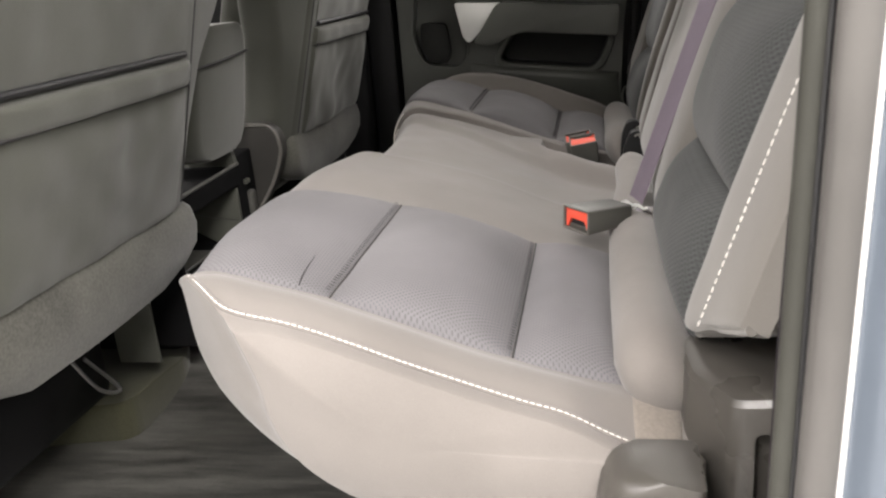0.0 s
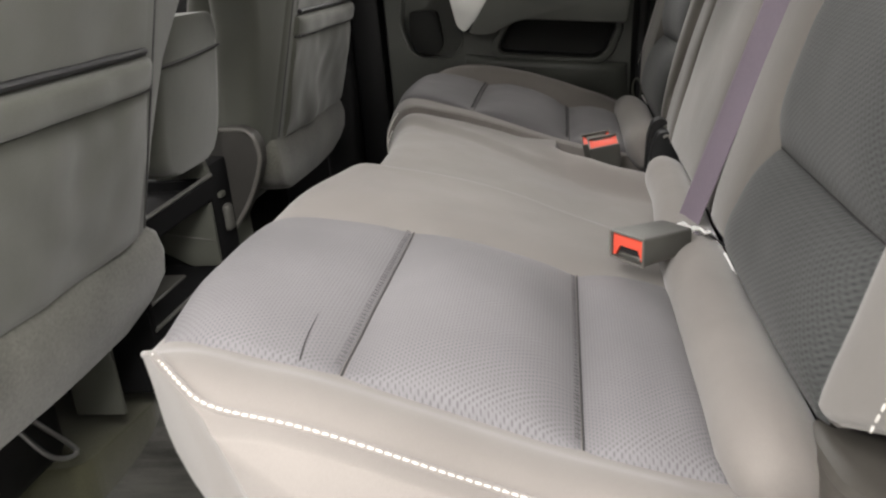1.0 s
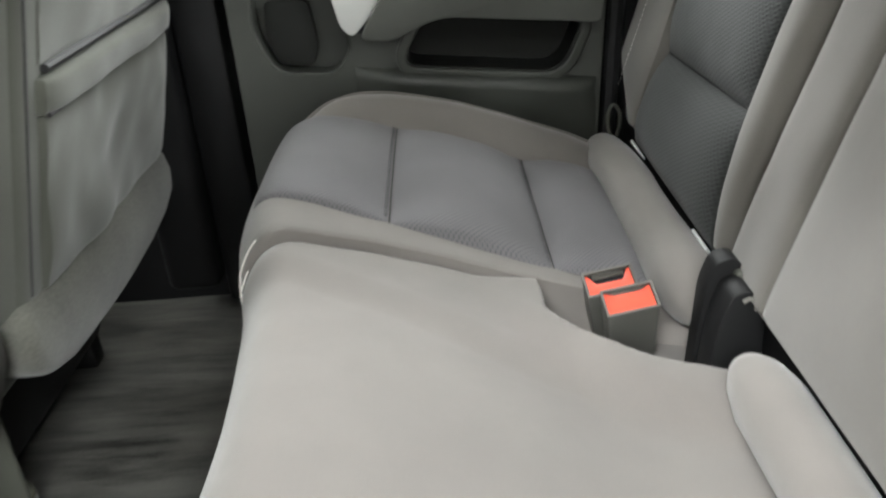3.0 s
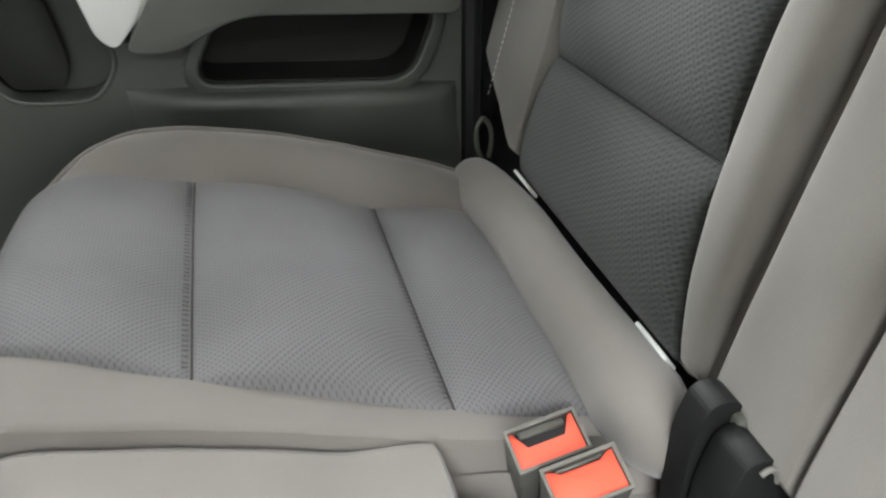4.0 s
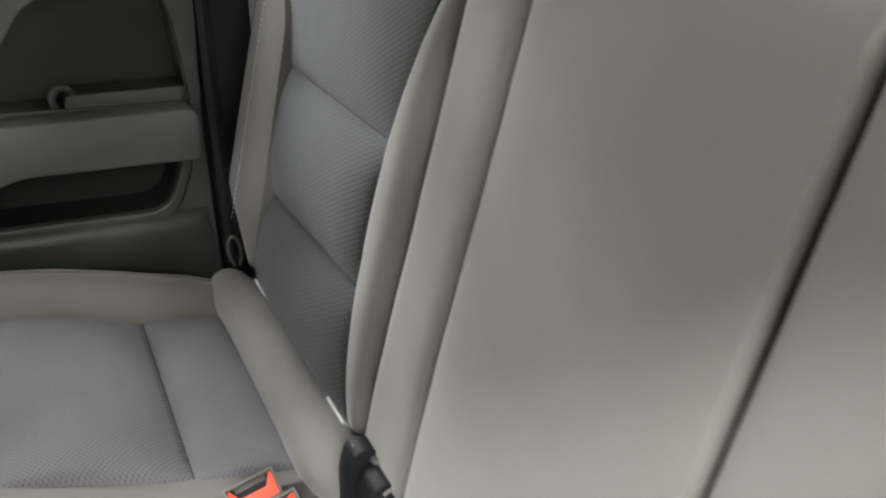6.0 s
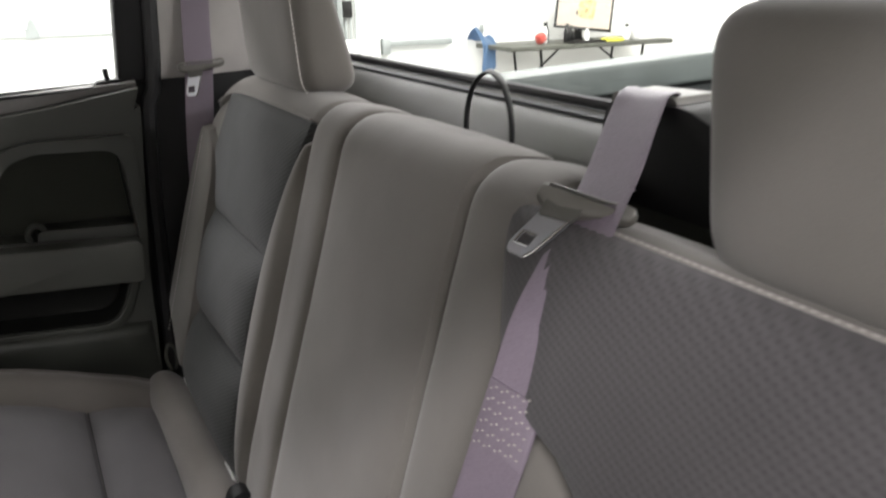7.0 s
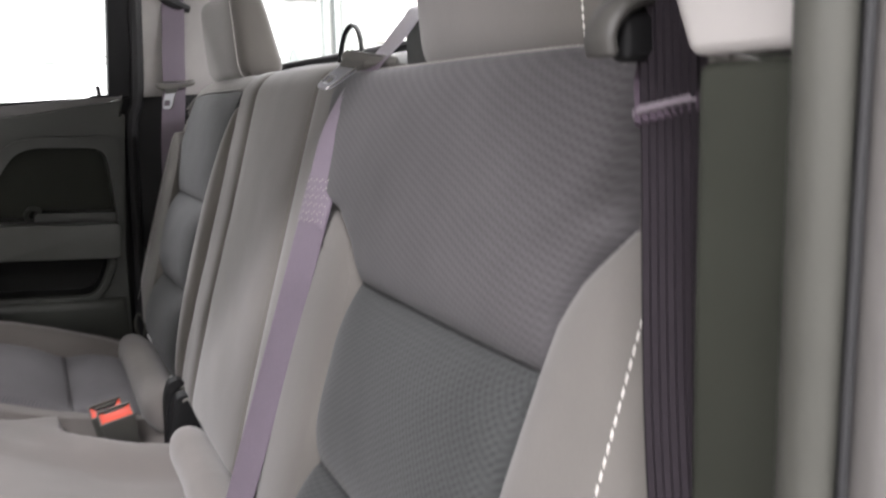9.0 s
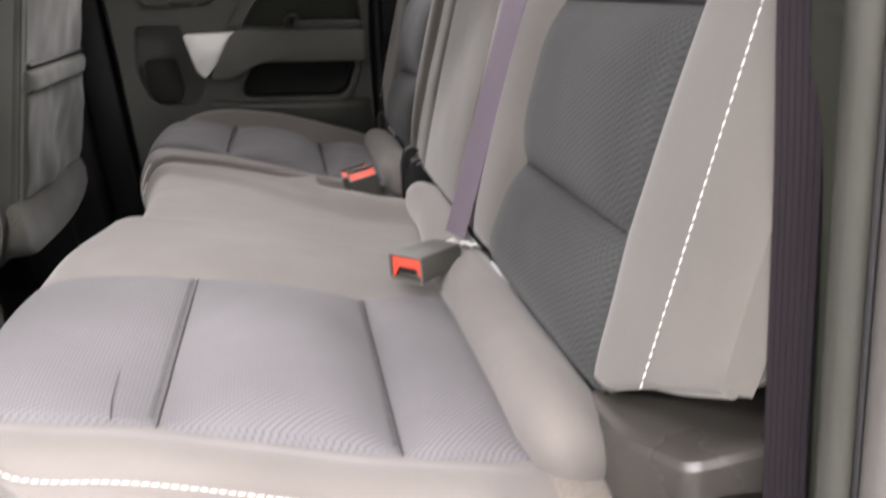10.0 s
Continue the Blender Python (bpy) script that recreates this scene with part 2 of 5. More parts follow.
def round_poly(poly, r, seg=5):
    """Rounds the corners of a polygon."""
    out = []
    n = len(poly)
    for i in range(n):
        p, a, b = Vector(poly[i]), Vector(poly[i - 1]), Vector(poly[(i + 1) % n])
        rr = r[i] if isinstance(r, (list, tuple)) else r
        d1, d2 = (a - p), (b - p)
        k = min(rr, d1.length * 0.45, d2.length * 0.45)
        p1, p2 = p + d1.normalized() * k, p + d2.normalized() * k
        for j in range(seg + 1):
            t = j / seg
            out.append(tuple((1 - t) ** 2 * p1 + 2 * t * (1 - t) * p + t * t * p2))
    return out


def catmull(pts, n=8):
    """A smooth line through the points."""
    P = [Vector(p) for p in pts]
    P = [2 * P[0] - P[1]] + P + [2 * P[-1] - P[-2]]
    out = []
    for i in range(1, len(P) - 2):
        for j in range(n):
            t = j / n
            a, b, c, d = P[i - 1:i + 3]
            out.append(0.5 * (2 * b + (c - a) * t + (2 * a - 5 * b + 4 * c - d) * t * t + (3 * b - a - 3 * c + d) * t ** 3))
    out.append(P[-2].copy())
    return out


def grow(poly, d):
    """A polygon moved outwards by d."""
    n = len(poly)
    area = sum(poly[i - 1][0] * poly[i][1] - poly[i][0] * poly[i - 1][1] for i in range(n))
    out = []
    for i in range(n):
        e = Vector(poly[(i + 1) % n]) - Vector(poly[i - 1])
        e = e.normalized() if e.length > 1e-9 else Vector((1, 0))
        q = Vector((e.y, -e.x)) * (d if area > 0 else -d)
        out.append((poly[i][0] + q.x, poly[i][1] + q.y))
    return out


def tube(pts, r, sides=8, closed=False, flat=1.0):
    """A round cord along points."""
    bm = bmesh.new()
    P = [Vector(p) for p in pts]
    n = len(P)
    rings = []
    s = None
    for i in range(n):
        a, b = (P[i - 1], P[(i + 1) % n]) if closed else (P[max(i - 1, 0)], P[min(i + 1, n - 1)])
        d = (b - a).normalized()
        if s is None:
            s = d.cross(Vector((0, 0, 1)))
            if s.length < 0.3:
                s = d.cross(Vector((1, 0, 0)))
        s = (s - d * s.dot(d)).normalized()
        q = s.cross(d).normalized()
        rr = r(i / max(1, n - 1)) if callable(r) else r
        rings.append([bm.verts.new(P[i] + rr * (math.cos(2 * math.pi * k / sides) * s + flat * math.sin(2 * math.pi * k / sides) * q)) for k in range(sides)])
    m = n if closed else n - 1
    for i in range(m):
        A, B = rings[i], rings[(i + 1) % n]
        for k in range(sides):
            bm.faces.new((A[k], A[(k + 1) % sides], B[(k + 1) % sides], B[k]))
    if not closed:
        bm.faces.new(rings[0][::-1])
        bm.faces.new(rings[-1])
    return bm


def loft(loops, caps=True):
    """Closed loops of equal length joined into a skin."""
    bm = bmesh.new()
    V = [[bm.verts.new(p) for p in L] for L in loops]
    n = len(V[0])
    for A, B in zip(V, V[1:]):
        for k in range(n):
            bm.faces.new((A[k], A[(k + 1) % n], B[(k + 1) % n], B[k]))
    if caps:
        bm.faces.new(V[0][::-1])
        bm.faces.new(V[-1])
    return bm


def band(pts, width, thick, side, ribs=0):
    """A flat strap along points; side: the direction across it, or one direction a point. ribs: raised lines along it."""
    bm = bmesh.new()
    P = [Vector(p) for p in pts]
    w, t = width / 2, thick / 2
    if ribs:
        top = [(-w + 2 * w * k / (2 * ribs), t * (1.0 if k % 2 else 0.35)) for k in range(2 * ribs + 1)]
        ring = top + [(a, -b) for a, b in top[::-1]]
    else:
        ring = [(-w, -t * 0.4), (-w + t, -t), (w - t, -t), (w, -t * 0.4), (w, t * 0.4), (w - t, t), (-w + t, t), (-w, t * 0.4)]
    n = len(ring)
    rings = []
    for i, p in enumerate(P):
        d = (P[min(i + 1, len(P) - 1)] - P[max(i - 1, 0)]).normalized()
        s = Vector(side[i] if isinstance(side, list) else side)
        s = (s - d * s.dot(d)).normalized()
        q = s.cross(d)
        rings.append([bm.verts.new(p + a * s + b * q) for a, b in ring])
    for A, B in zip(rings, rings[1:]):
        for k in range(n):
            bm.faces.new((A[k], A[(k + 1) % n], B[(k + 1) % n], B[k]))
    bm.faces.new(rings[0][::-1])
    bm.faces.new(rings[-1])
    return bm


def cut(bm, cutters):
    """bm with the cutters taken out of it."""
    made = []
    for b in [bm] + cutters:
        me = bpy.data.meshes.new("tmp")
        bmesh.ops.recalc_face_normals(b, faces=b.faces[:])
        b.to_mesh(me)
        b.free()
        made.append(new("tmp", me))
    for c in made[1:]:
        md = made[0].modifiers.new("cut", "BOOLEAN")
        md.object, md.operation, md.solver = c, "DIFFERENCE", "EXACT"
    dg = bpy.context.evaluated_depsgraph_get()
    dg.update()
    res = bmesh.new()
    res.from_mesh(made[0].evaluated_get(dg).to_mesh())
    for o in made:
        me = o.data
        bpy.data.objects.remove(o)
        bpy.data.meshes.remove(me)
    return res


def pad(surface, u, v, rise, edge=0.35, sink=0.012, nu=18, nv=18, power=2.6, edge_u=None, power_u=None, wrinkle=0.0):
    """A puffed pad over surface(u, v) -> (place, normal); u, v: ranges, where v may be a function of u. Its rim sinks under the surface."""
    bm = bmesh.new()
    rows = []
    for i in range(nu + 1):
        a = 0.5 - 0.5 * math.cos(math.pi * i / nu)
        a = 0.5 * a + 0.5 * i / nu
        uu = u[0] + (u[1] - u[0]) * a
        row = []
        for j in range(nv + 1):
            b = 0.5 * (0.5 - 0.5 * math.cos(math.pi * j / nv)) + 0.5 * j / nv
            v0, v1 = v(uu) if callable(v) else v
            vv = v0 + (v1 - v0) * b
            p, n = surface(uu, vv)
            k = (1 - abs(2 * a - 1) ** (power_u or power)) ** (edge_u or edge) * (1 - abs(2 * b - 1) ** power) ** edge
            soft = wrinkle * k * (noise.noise(p * 7) + 0.45 * noise.noise(p * 19)) if wrinkle else 0.0
            row.append(bm.verts.new(p + n * (rise * k + soft - (sink if i in (0, nu) or j in (0, nv) else 0))))
        rows.append(row)
    for A, B in zip(rows, rows[1:]):
        for j in range(nv):
            bm.faces.new((A[j], A[j + 1], B[j + 1], B[j]))
    return bm


def stitches(pts, length, gap, r, lift=Vector((0, 0, 0))):
    """Small stitches laid along a line, in one mesh."""
    P = [Vector(p) for p in pts]
    bm = bmesh.new()
    run, want = 0.0, 0.0
    for a, b in zip(P, P[1:]):
        L = (b - a).length
        while want < run + L:
            c = a + (b - a) * ((want - run) / L)
            d = (b - a).normalized()
            m = Matrix.Translation(c + lift) @ d.to_track_quat("X", "Z").to_matrix().to_4x4() @ Matrix.Diagonal((length / 2, r, r, 1))
            bmesh.ops.create_icosphere(bm, subdivisions=1, radius=1, matrix=m)
            want += length + gap
        run += L
    return bm


def interp(x, table):
    for (a, p), (b, q) in zip(table, table[1:]):
        if x <= b:
            t = max(0.0, min(1.0, (x - a) / (b - a)))
            return p + (q - p) * t
    return table[-1][1]


def sinterp(x, table):
    """Smooth steps between the table's places."""
    for (a, p), (b, q) in zip(table, table[1:]):
        if x <= b:
            t = max(0.0, min(1.0, (x - a) / (b - a)))
            t = t * t * (3 - 2 * t)
            return p + (q - p) * t
    return table[-1][1]

# ---- the room round the truck ----
GROUND = -0.52
YW, XW = 6.95, 7.0          # the wall with the doors, and the wall behind the truck


def structure(name, bm, material, label="", category="", smooth=False, bevel=0.0):
    ob = part(name, bm, material, None, label, smooth, bevel)
    return tagged(ob, label, category, "", "structure")


structure("ground", box_bm(-9, 11, -10, 11, GROUND - 0.2, GROUND), m_concrete, "grey concrete garage floor", "floor")
structure("ceiling", box_bm(-8, XW + 0.2, -9, YW + 0.2, CEIL, CEIL + 0.15), m_wall, "white garage ceiling", "ceiling")
structure("wall_near", box_bm(-8.2, XW + 0.2, -9.2, -9, GROUND, CEIL), m_wall, "white painted garage wall", "wall")
structure("wall_front", box_bm(-8.2, -8, -9, YW + 0.2, GROUND, CEIL), m_wall, "white painted garage wall", "wall")
structure("wall_rear", box_bm(XW, XW + 0.2, -9, YW + 0.2, GROUND, CEIL), m_wall, "bright white painted garage wall", "wall")
DX0, DX1, DTOP = 3.40, 4.36, 1.61
RX0, RX1, RTOP = -4.2, 2.86, GROUND + 3.3
structure("wall_doors", cut(box_bm(-8, XW, YW, YW + 0.2, GROUND, CEIL), [box_bm(DX0, DX1, YW - 0.1, YW + 0.3, GROUND - 0.1, DTOP), box_bm(RX0, RX1, YW - 0.1, YW + 0.3, GROUND - 0.1, RTOP)]), m_wall, "white garage wall with two door openings", "wall")

# sectional roll-up door
roll = thing("rollup_door", "white sectional roll-up garage door, closed, in steel tracks", "garage door", "", "structure")
SEC = 0.61
zz = 1.39 - 3 * SEC
edges = [GROUND + 0.01] + [zz + SEC * i for i in range(0, 9) if GROUND + 0.1 < zz + SEC * i < RTOP - 0.1] + [RTOP]
for a, b in zip(edges, edges[1:]):
    part("panel", soft_box(RX0 + 0.005, RX1 - 0.005, YW + 0.04, YW + 0.09, a + 0.004, b - 0.004, 0.006, 2), m_rollup, roll)
    part("rail", soft_box(RX0 + 0.01, RX1 - 0.01, YW + 0.005, YW + 0.04, b - 0.05, b - 0.012, 0.005, 2), m_rollup_shade, roll)
    for hx in (-2.0, -0.7, 0.41, 2.6):
        part("hinge", prism([(hx - 0.05, b - 0.06), (hx + 0.05, b - 0.06), (hx + 0.05, b - 0.02), (hx + 0.015, b + 0.09), (hx - 0.015, b + 0.09), (hx - 0.05, b - 0.02)], "y", YW - 0.012, YW + 0.045, 0.004, 1), m_galv, roll)
for tx in (RX1 + 0.02, RX1 + 0.13):
    part("track", soft_box(tx, tx + 0.05, YW - 0.12, YW - 0.002, GROUND, RTOP, 0.006, 2), m_galv, roll, "galvanised door track")
for i in range(3):
    part("pipe", tube([(RX1 + 0.24 + 0.05 * i, YW - 0.03, GROUND + 0.9), (RX1 + 0.24 + 0.05 * i, YW - 0.03, CEIL - 0.05)], 0.014), m_rollup_shade, roll)
part("chain_box", soft_box(RX1 + 0.20, RX1 + 0.29, YW - 0.09, YW - 0.01, 0.80, 0.95, 0.01, 2), m_black, roll, "small black chain box")
part("foot_guard", soft_box(RX1 + 0.05, RX1 + 0.29, YW - 0.2, YW - 0.125, GROUND, 0.60, 0.03, 3), m_wall, roll, "white post guard")

# personnel door
door = thing("door_1", "white steel personnel door with a grey push bar, closed", "door", "", "structure")
part("leaf", soft_box(DX0 + 0.05, DX1 - 0.05, YW + 0.03, YW + 0.075, GROUND + 0.01, DTOP - 0.05, 0.003, 2), m_rollup, door)
part("frame", cut(box_bm(DX0 - 0.05, DX1 + 0.05, YW - 0.03, YW + 0.1, GROUND, DTOP + 0.05), [box_bm(DX0 + 0.045, DX1 - 0.045, YW - 0.2, YW + 0.3, GROUND - 0.1, DTOP - 0.045)]), m_wall, door, "", False, 0.004)
part("push_bar", soft_box(DX0 + 0.08, DX1 - 0.12, YW - 0.04, YW + 0.01, 0.51, 0.57, 0.008, 2), m_galv, door, "grey push bar")
part("latch_case", soft_box(DX0 + 0.07, DX0 + 0.15, YW - 0.05, YW + 0.03, 0.44, 0.59, 0.01, 2), m_galv, door)
part("closer", soft_box(DX1 - 0.42, DX1 - 0.13, YW - 0.03, YW + 0.03, DTOP - 0.15, DTOP - 0.08, 0.008, 2), m_galv, door, "grey door closer")
part("closer_arm", tube([(DX1 - 0.35, YW - 0.02, DTOP - 0.08), (DX1 - 0.6, YW - 0.05, DTOP - 0.06), (DX1 - 0.25, YW, DTOP - 0.02)], 0.01), m_galv, door)
sign = thing("exit_sign", "white exit sign with red letters on the wall over a door", "sign")
part("case", soft_box(3.78, 4.10, YW - 0.06, YW - 0.002, 1.92, 2.12, 0.008, 2), m_wall, sign)
fc = bpy.data.curves.new("letters", "FONT")
fc.body, fc.size, fc.align_x, fc.extrude = "EXIT", 0.155, "CENTER", 0.002
fo = new("letters", fc)
fo.parent = sign
fo.matrix_world = pose(3.94, YW - 0.064, 1.965, 90, 0, 0)
fo.data.materials.append(m_red)
switch = thing("light_switch", "small grey wall switch beside a door", "switch")
part("plate", soft_box(4.57, 4.62, YW - 0.015, YW - 0.001, 0.60, 0.69, 0.004, 2), m_galv, switch)

# folding table with its clutter
TZ = 0.50
table = thing("folding_table", "grey folding table with black metal legs against a white wall", "table")
part("tabletop", soft_box(4.50, 6.52, 6.2, 6.9, TZ - 0.045, TZ, 0.012, 2), m_grey_trim, table)
for tx in (4.90, 6.20):
    for ty in (6.3, 6.8):
        part("leg", tube([(tx, ty, TZ - 0.045), (tx + (0.12 if tx < 5.4 else -0.12), ty, GROUND)], 0.014), m_black, table)
    part("crossbar", tube([(tx + 0.05, 6.3, TZ - 0.4), (tx + 0.05, 6.8, TZ - 0.4)], 0.011), m_black, table)
    part("brace", tube([(tx + 0.03, 6.55, TZ - 0.35), (tx + (0.42 if tx < 5.4 else -0.42), 6.55, TZ - 0.05)], 0.011), m_black, table)
mon = thing("monitor", "computer monitor with a pale screen on a table", "monitor")
mm = pose(5.57, 6.55, TZ, 0, 0, -28) @ pose(0, 0, 0, -8, 6, 0)
part("bezel", soft_box(-0.3, 0.3, -0.02, 0.02, 0.11, 0.56, 0.008, 2, mm), m_black, mon)
m_screen = plain("pale_screen", (0.42, 0.36, 0.31), 0.3)
part("screen", box_bm(-0.275, 0.275, -0.024, -0.0205, 0.135, 0.535, mm), m_screen, mon, "pale screen with a tan picture")
m_pic = plain("tan_picture", (0.5, 0.36, 0.17), 0.4, 0, 0.4, 0.5, 20)
picture = prism(round_poly([(-0.06, 0.23), (0.1, 0.21), (0.12, 0.42), (0.02, 0.46), (-0.07, 0.39)], 0.05), "y", -0.0275, -0.0245)
picture.transform(mm)
part("picture", picture, m_pic, mon)
part("stand", (lambda b: (b.transform(pose(5.57, 6.58, TZ)), b)[1])(prism(round_poly([(-0.13, -0.09), (0.13, -0.09), (0.13, 0.09), (-0.13, 0.09)], 0.03), "z", 0.0, 0.02)), m_black, mon)
part("neck", soft_box(5.53, 5.61, 6.58, 6.62, TZ + 0.015, TZ + 0.3, 0.006, 2), m_black, mon)


def drape(x, y, z):
    """A cloth hung over the table's end."""
    bm = bmesh.new()
    rows = []
    for i in range(10):
        row = []
        for j in range(12):
            u, v = i / 9, j / 11
            w = 0.02 * math.sin(9 * u + 3 * v)
            if v < 0.35:
                p = (x + 0.18 * u - 0.02, y + 0.25 - 0.9 * v, z + 0.012 + (0.16 * math.sin(math.pi * v / 0.35) * (0.6 + 0.4 * math.sin(5 * u + 1))))
            else:
                p = (x + 0.18 * u - 0.02 + w, y - 0.07 + 0.4 * w, z + 0.01 - 0.42 * (v - 0.35) * (0.7 + 0.5 * math.sin(2.5 * u + 0.4)))
            row.append(bm.verts.new(p))
        rows.append(row)
    for A, B in zip(rows, rows[1:]):
        for j in range(11):
            bm.faces.new((A[j], A[j + 1], B[j + 1], B[j]))
    bmesh.ops.solidify(bm, geom=bm.faces[:], thickness=0.006)
    return bm


m_blue = cloth("blue_towel", (0.16, 0.26, 0.42), 300)
tagged(part("towel", drape(4.45, 6.72, TZ), m_blue), "blue cloth towel hung over the end of a table", "towel")
m_yellow = plain("yellow_plastic", (0.75, 0.72, 0.08), 0.4)


def bottle(x, y, h, r, body, cap, name="spray_bottle", label="small plastic bottle standing on a table", lean=0):
    t = thing(name, label, "bottle", "bottles on the table")
    prof = [(r * 0.9, 0), (r, 0.01), (r, h * 0.62), (r * 0.45, h * 0.78), (r * 0.4, h * 0.82)]
    loops = [[(x + a * math.cos(k * math.pi / 6), y + a * math.sin(k * math.pi / 6), TZ + b) for k in range(12)] for a, b in prof]
    part("body", loft(loops), body, t)
    loops = [[(x + r * 0.48 * math.cos(k * math.pi / 6), y + r * 0.48 * math.sin(k * math.pi / 6), TZ + b) for k in range(12)] for b in (h * 0.815, h)]
    part("cap", loft(loops), cap, t, bevel=0.003)
    return t


bottle(5.08, 6.5, 0.2, 0.03, m_white_tag, m_black)
bottle(5.17, 6.6, 0.2, 0.025, m_black, m_black)
bottle(5.27, 6.38, 0.19, 0.035, m_black, m_black)
bottle(5.35, 6.42, 0.17, 0.035, m_black, m_grey_trim)
bottle(5.46, 6.3, 0.14, 0.025, m_white_tag, m_white_tag)
bottle(6.05, 6.4, 0.16, 0.04, m_white_tag, m_black)
m_dull_red = cloth("dull_red", (0.42, 0.075, 0.06), 300, 0.3)
# soft red block stands in for a small bottle
tagged(part("red_bottle_block", soft_box(-0.055, 0.055, -0.045, 0.045, 0, 0.10, 0.03, 3, pose(4.98, 6.4, TZ + 0.012, 0, -20, 20)), m_dull_red), "plain red block for a small bottle on a table", "cloth")
tagged(part("yellow_box", soft_box(5.68, 5.90, 6.24, 6.36, TZ, TZ + 0.035, 0.01, 2), m_yellow), "small yellow tray on a table", "tray")
tagged(part("keyboard", soft_box(5.25, 5.65, 6.22, 6.36, TZ, TZ + 0.022, 0.006, 2), m_black), "black computer keyboard on a table", "keyboard")
tagged(part("carton", soft_box(6.15, 6.40, 6.3, 6.55, TZ, TZ + 0.17, 0.008, 2), m_wall), "white carton on a table", "box")
tagged(part("computer_case", soft_box(5.20, 5.60, 6.6, 6.75, GROUND, GROUND + 0.25, 0.02, 2), m_black), "black computer case under a table", "computer")
outlet = thing("wall_outlet", "small grey outlet on a white wall", "outlet")
part("plate", soft_box(XW - 0.012, XW - 0.001, 4.77, 4.89, 0.67, 0.73, 0.003, 2), m_galv, outlet)

room = set(bpy.data.objects)

# ---- the truck's cab ----
CABF = 0.10                                     # cab floor


def cab_floor_bm():
    bm = bmesh.new()
    rows = []
    for i in range(60):
        x = -1.6 + 2.3 * i / 59
        row = []
        for j in range(60):
            y = -0.92 + 1.84 * j / 59
            hump = 0.055 * math.exp(-(y / 0.2) ** 4)
            zz = CABF + hump + 0.006 * noise.noise(Vector((x * 6, y * 6, 1.3)))
            row.append(bm.verts.new((x, y, zz)))
        rows.append(row)
    for A, B in zip(rows, rows[1:]):
        for j in range(59):
            bm.faces.new((A[j], A[j + 1], B[j + 1], B[j]))
    return bm


structure("floor", cab_floor_bm(), m_floor, "worn dusty dark floor covering of a truck cab", "floor", True)
structure("underbody", box_bm(-1.7, 0.9, -0.92, 0.92, CABF - 0.12, CABF - 0.03), m_black, "dark underside of the cab", "floor")
structure("roof", soft_box(-1.3, 0.8, -0.84, 0.84, 1.36, 1.45, 0.03, 3), m_pillar, "pale grey headliner and roof of a truck cab", "roof", True)
structure("wall_dash", box_bm(-1.72, -1.5, -0.9, 0.9, CABF, 0.85), m_black, "dark dashboard wall of the cab", "wall")
structure("wall_cab_rear", cut(box_bm(0.70, 0.76, -0.95, 0.95, CABF - 0.1, 1.42), [box_bm(0.6, 0.9, -0.86, 0.885, 0.962, 1.33)]), m_bed_dark, "dark rear wall of the cab with a window opening", "wall")

# rear window
rw = thing("window_1", "wide rear window of a truck cab with a black rubber edge", "window", "", "structure")
part("pane", box_bm(0.728, 0.732, -0.858, 0.883, 0.964, 1.328), m_glass, rw).visible_shadow = False
part("window_frame", tube([(0.722, -0.855, 0.969), (0.722, 0.88, 0.969), (0.712, 0.88, 1.325), (0.712, -0.855, 1.325)], 0.006, 8, True), m_rubber, rw, "black rubber window edge")
# padded sill under the rear window
sill_loops = []
for y in (-0.9, -0.89, 0.0, 0.89, 0.9):
    k = 0.9 if abs(y) > 0.895 else 1.0
    sill_loops.append([(0.66 + (px - 0.66) * k, y, pz) for px, pz in round_poly([(0.655, 0.86), (0.655, 0.925), (0.69, 0.955), (0.724, 0.967), (0.724, 0.86)], 0.012, 4)])
tagged(part("window_sill", loft(sill_loops), m_grey_trim), "grey padded sill below a rear window", "sill", "", "structure")

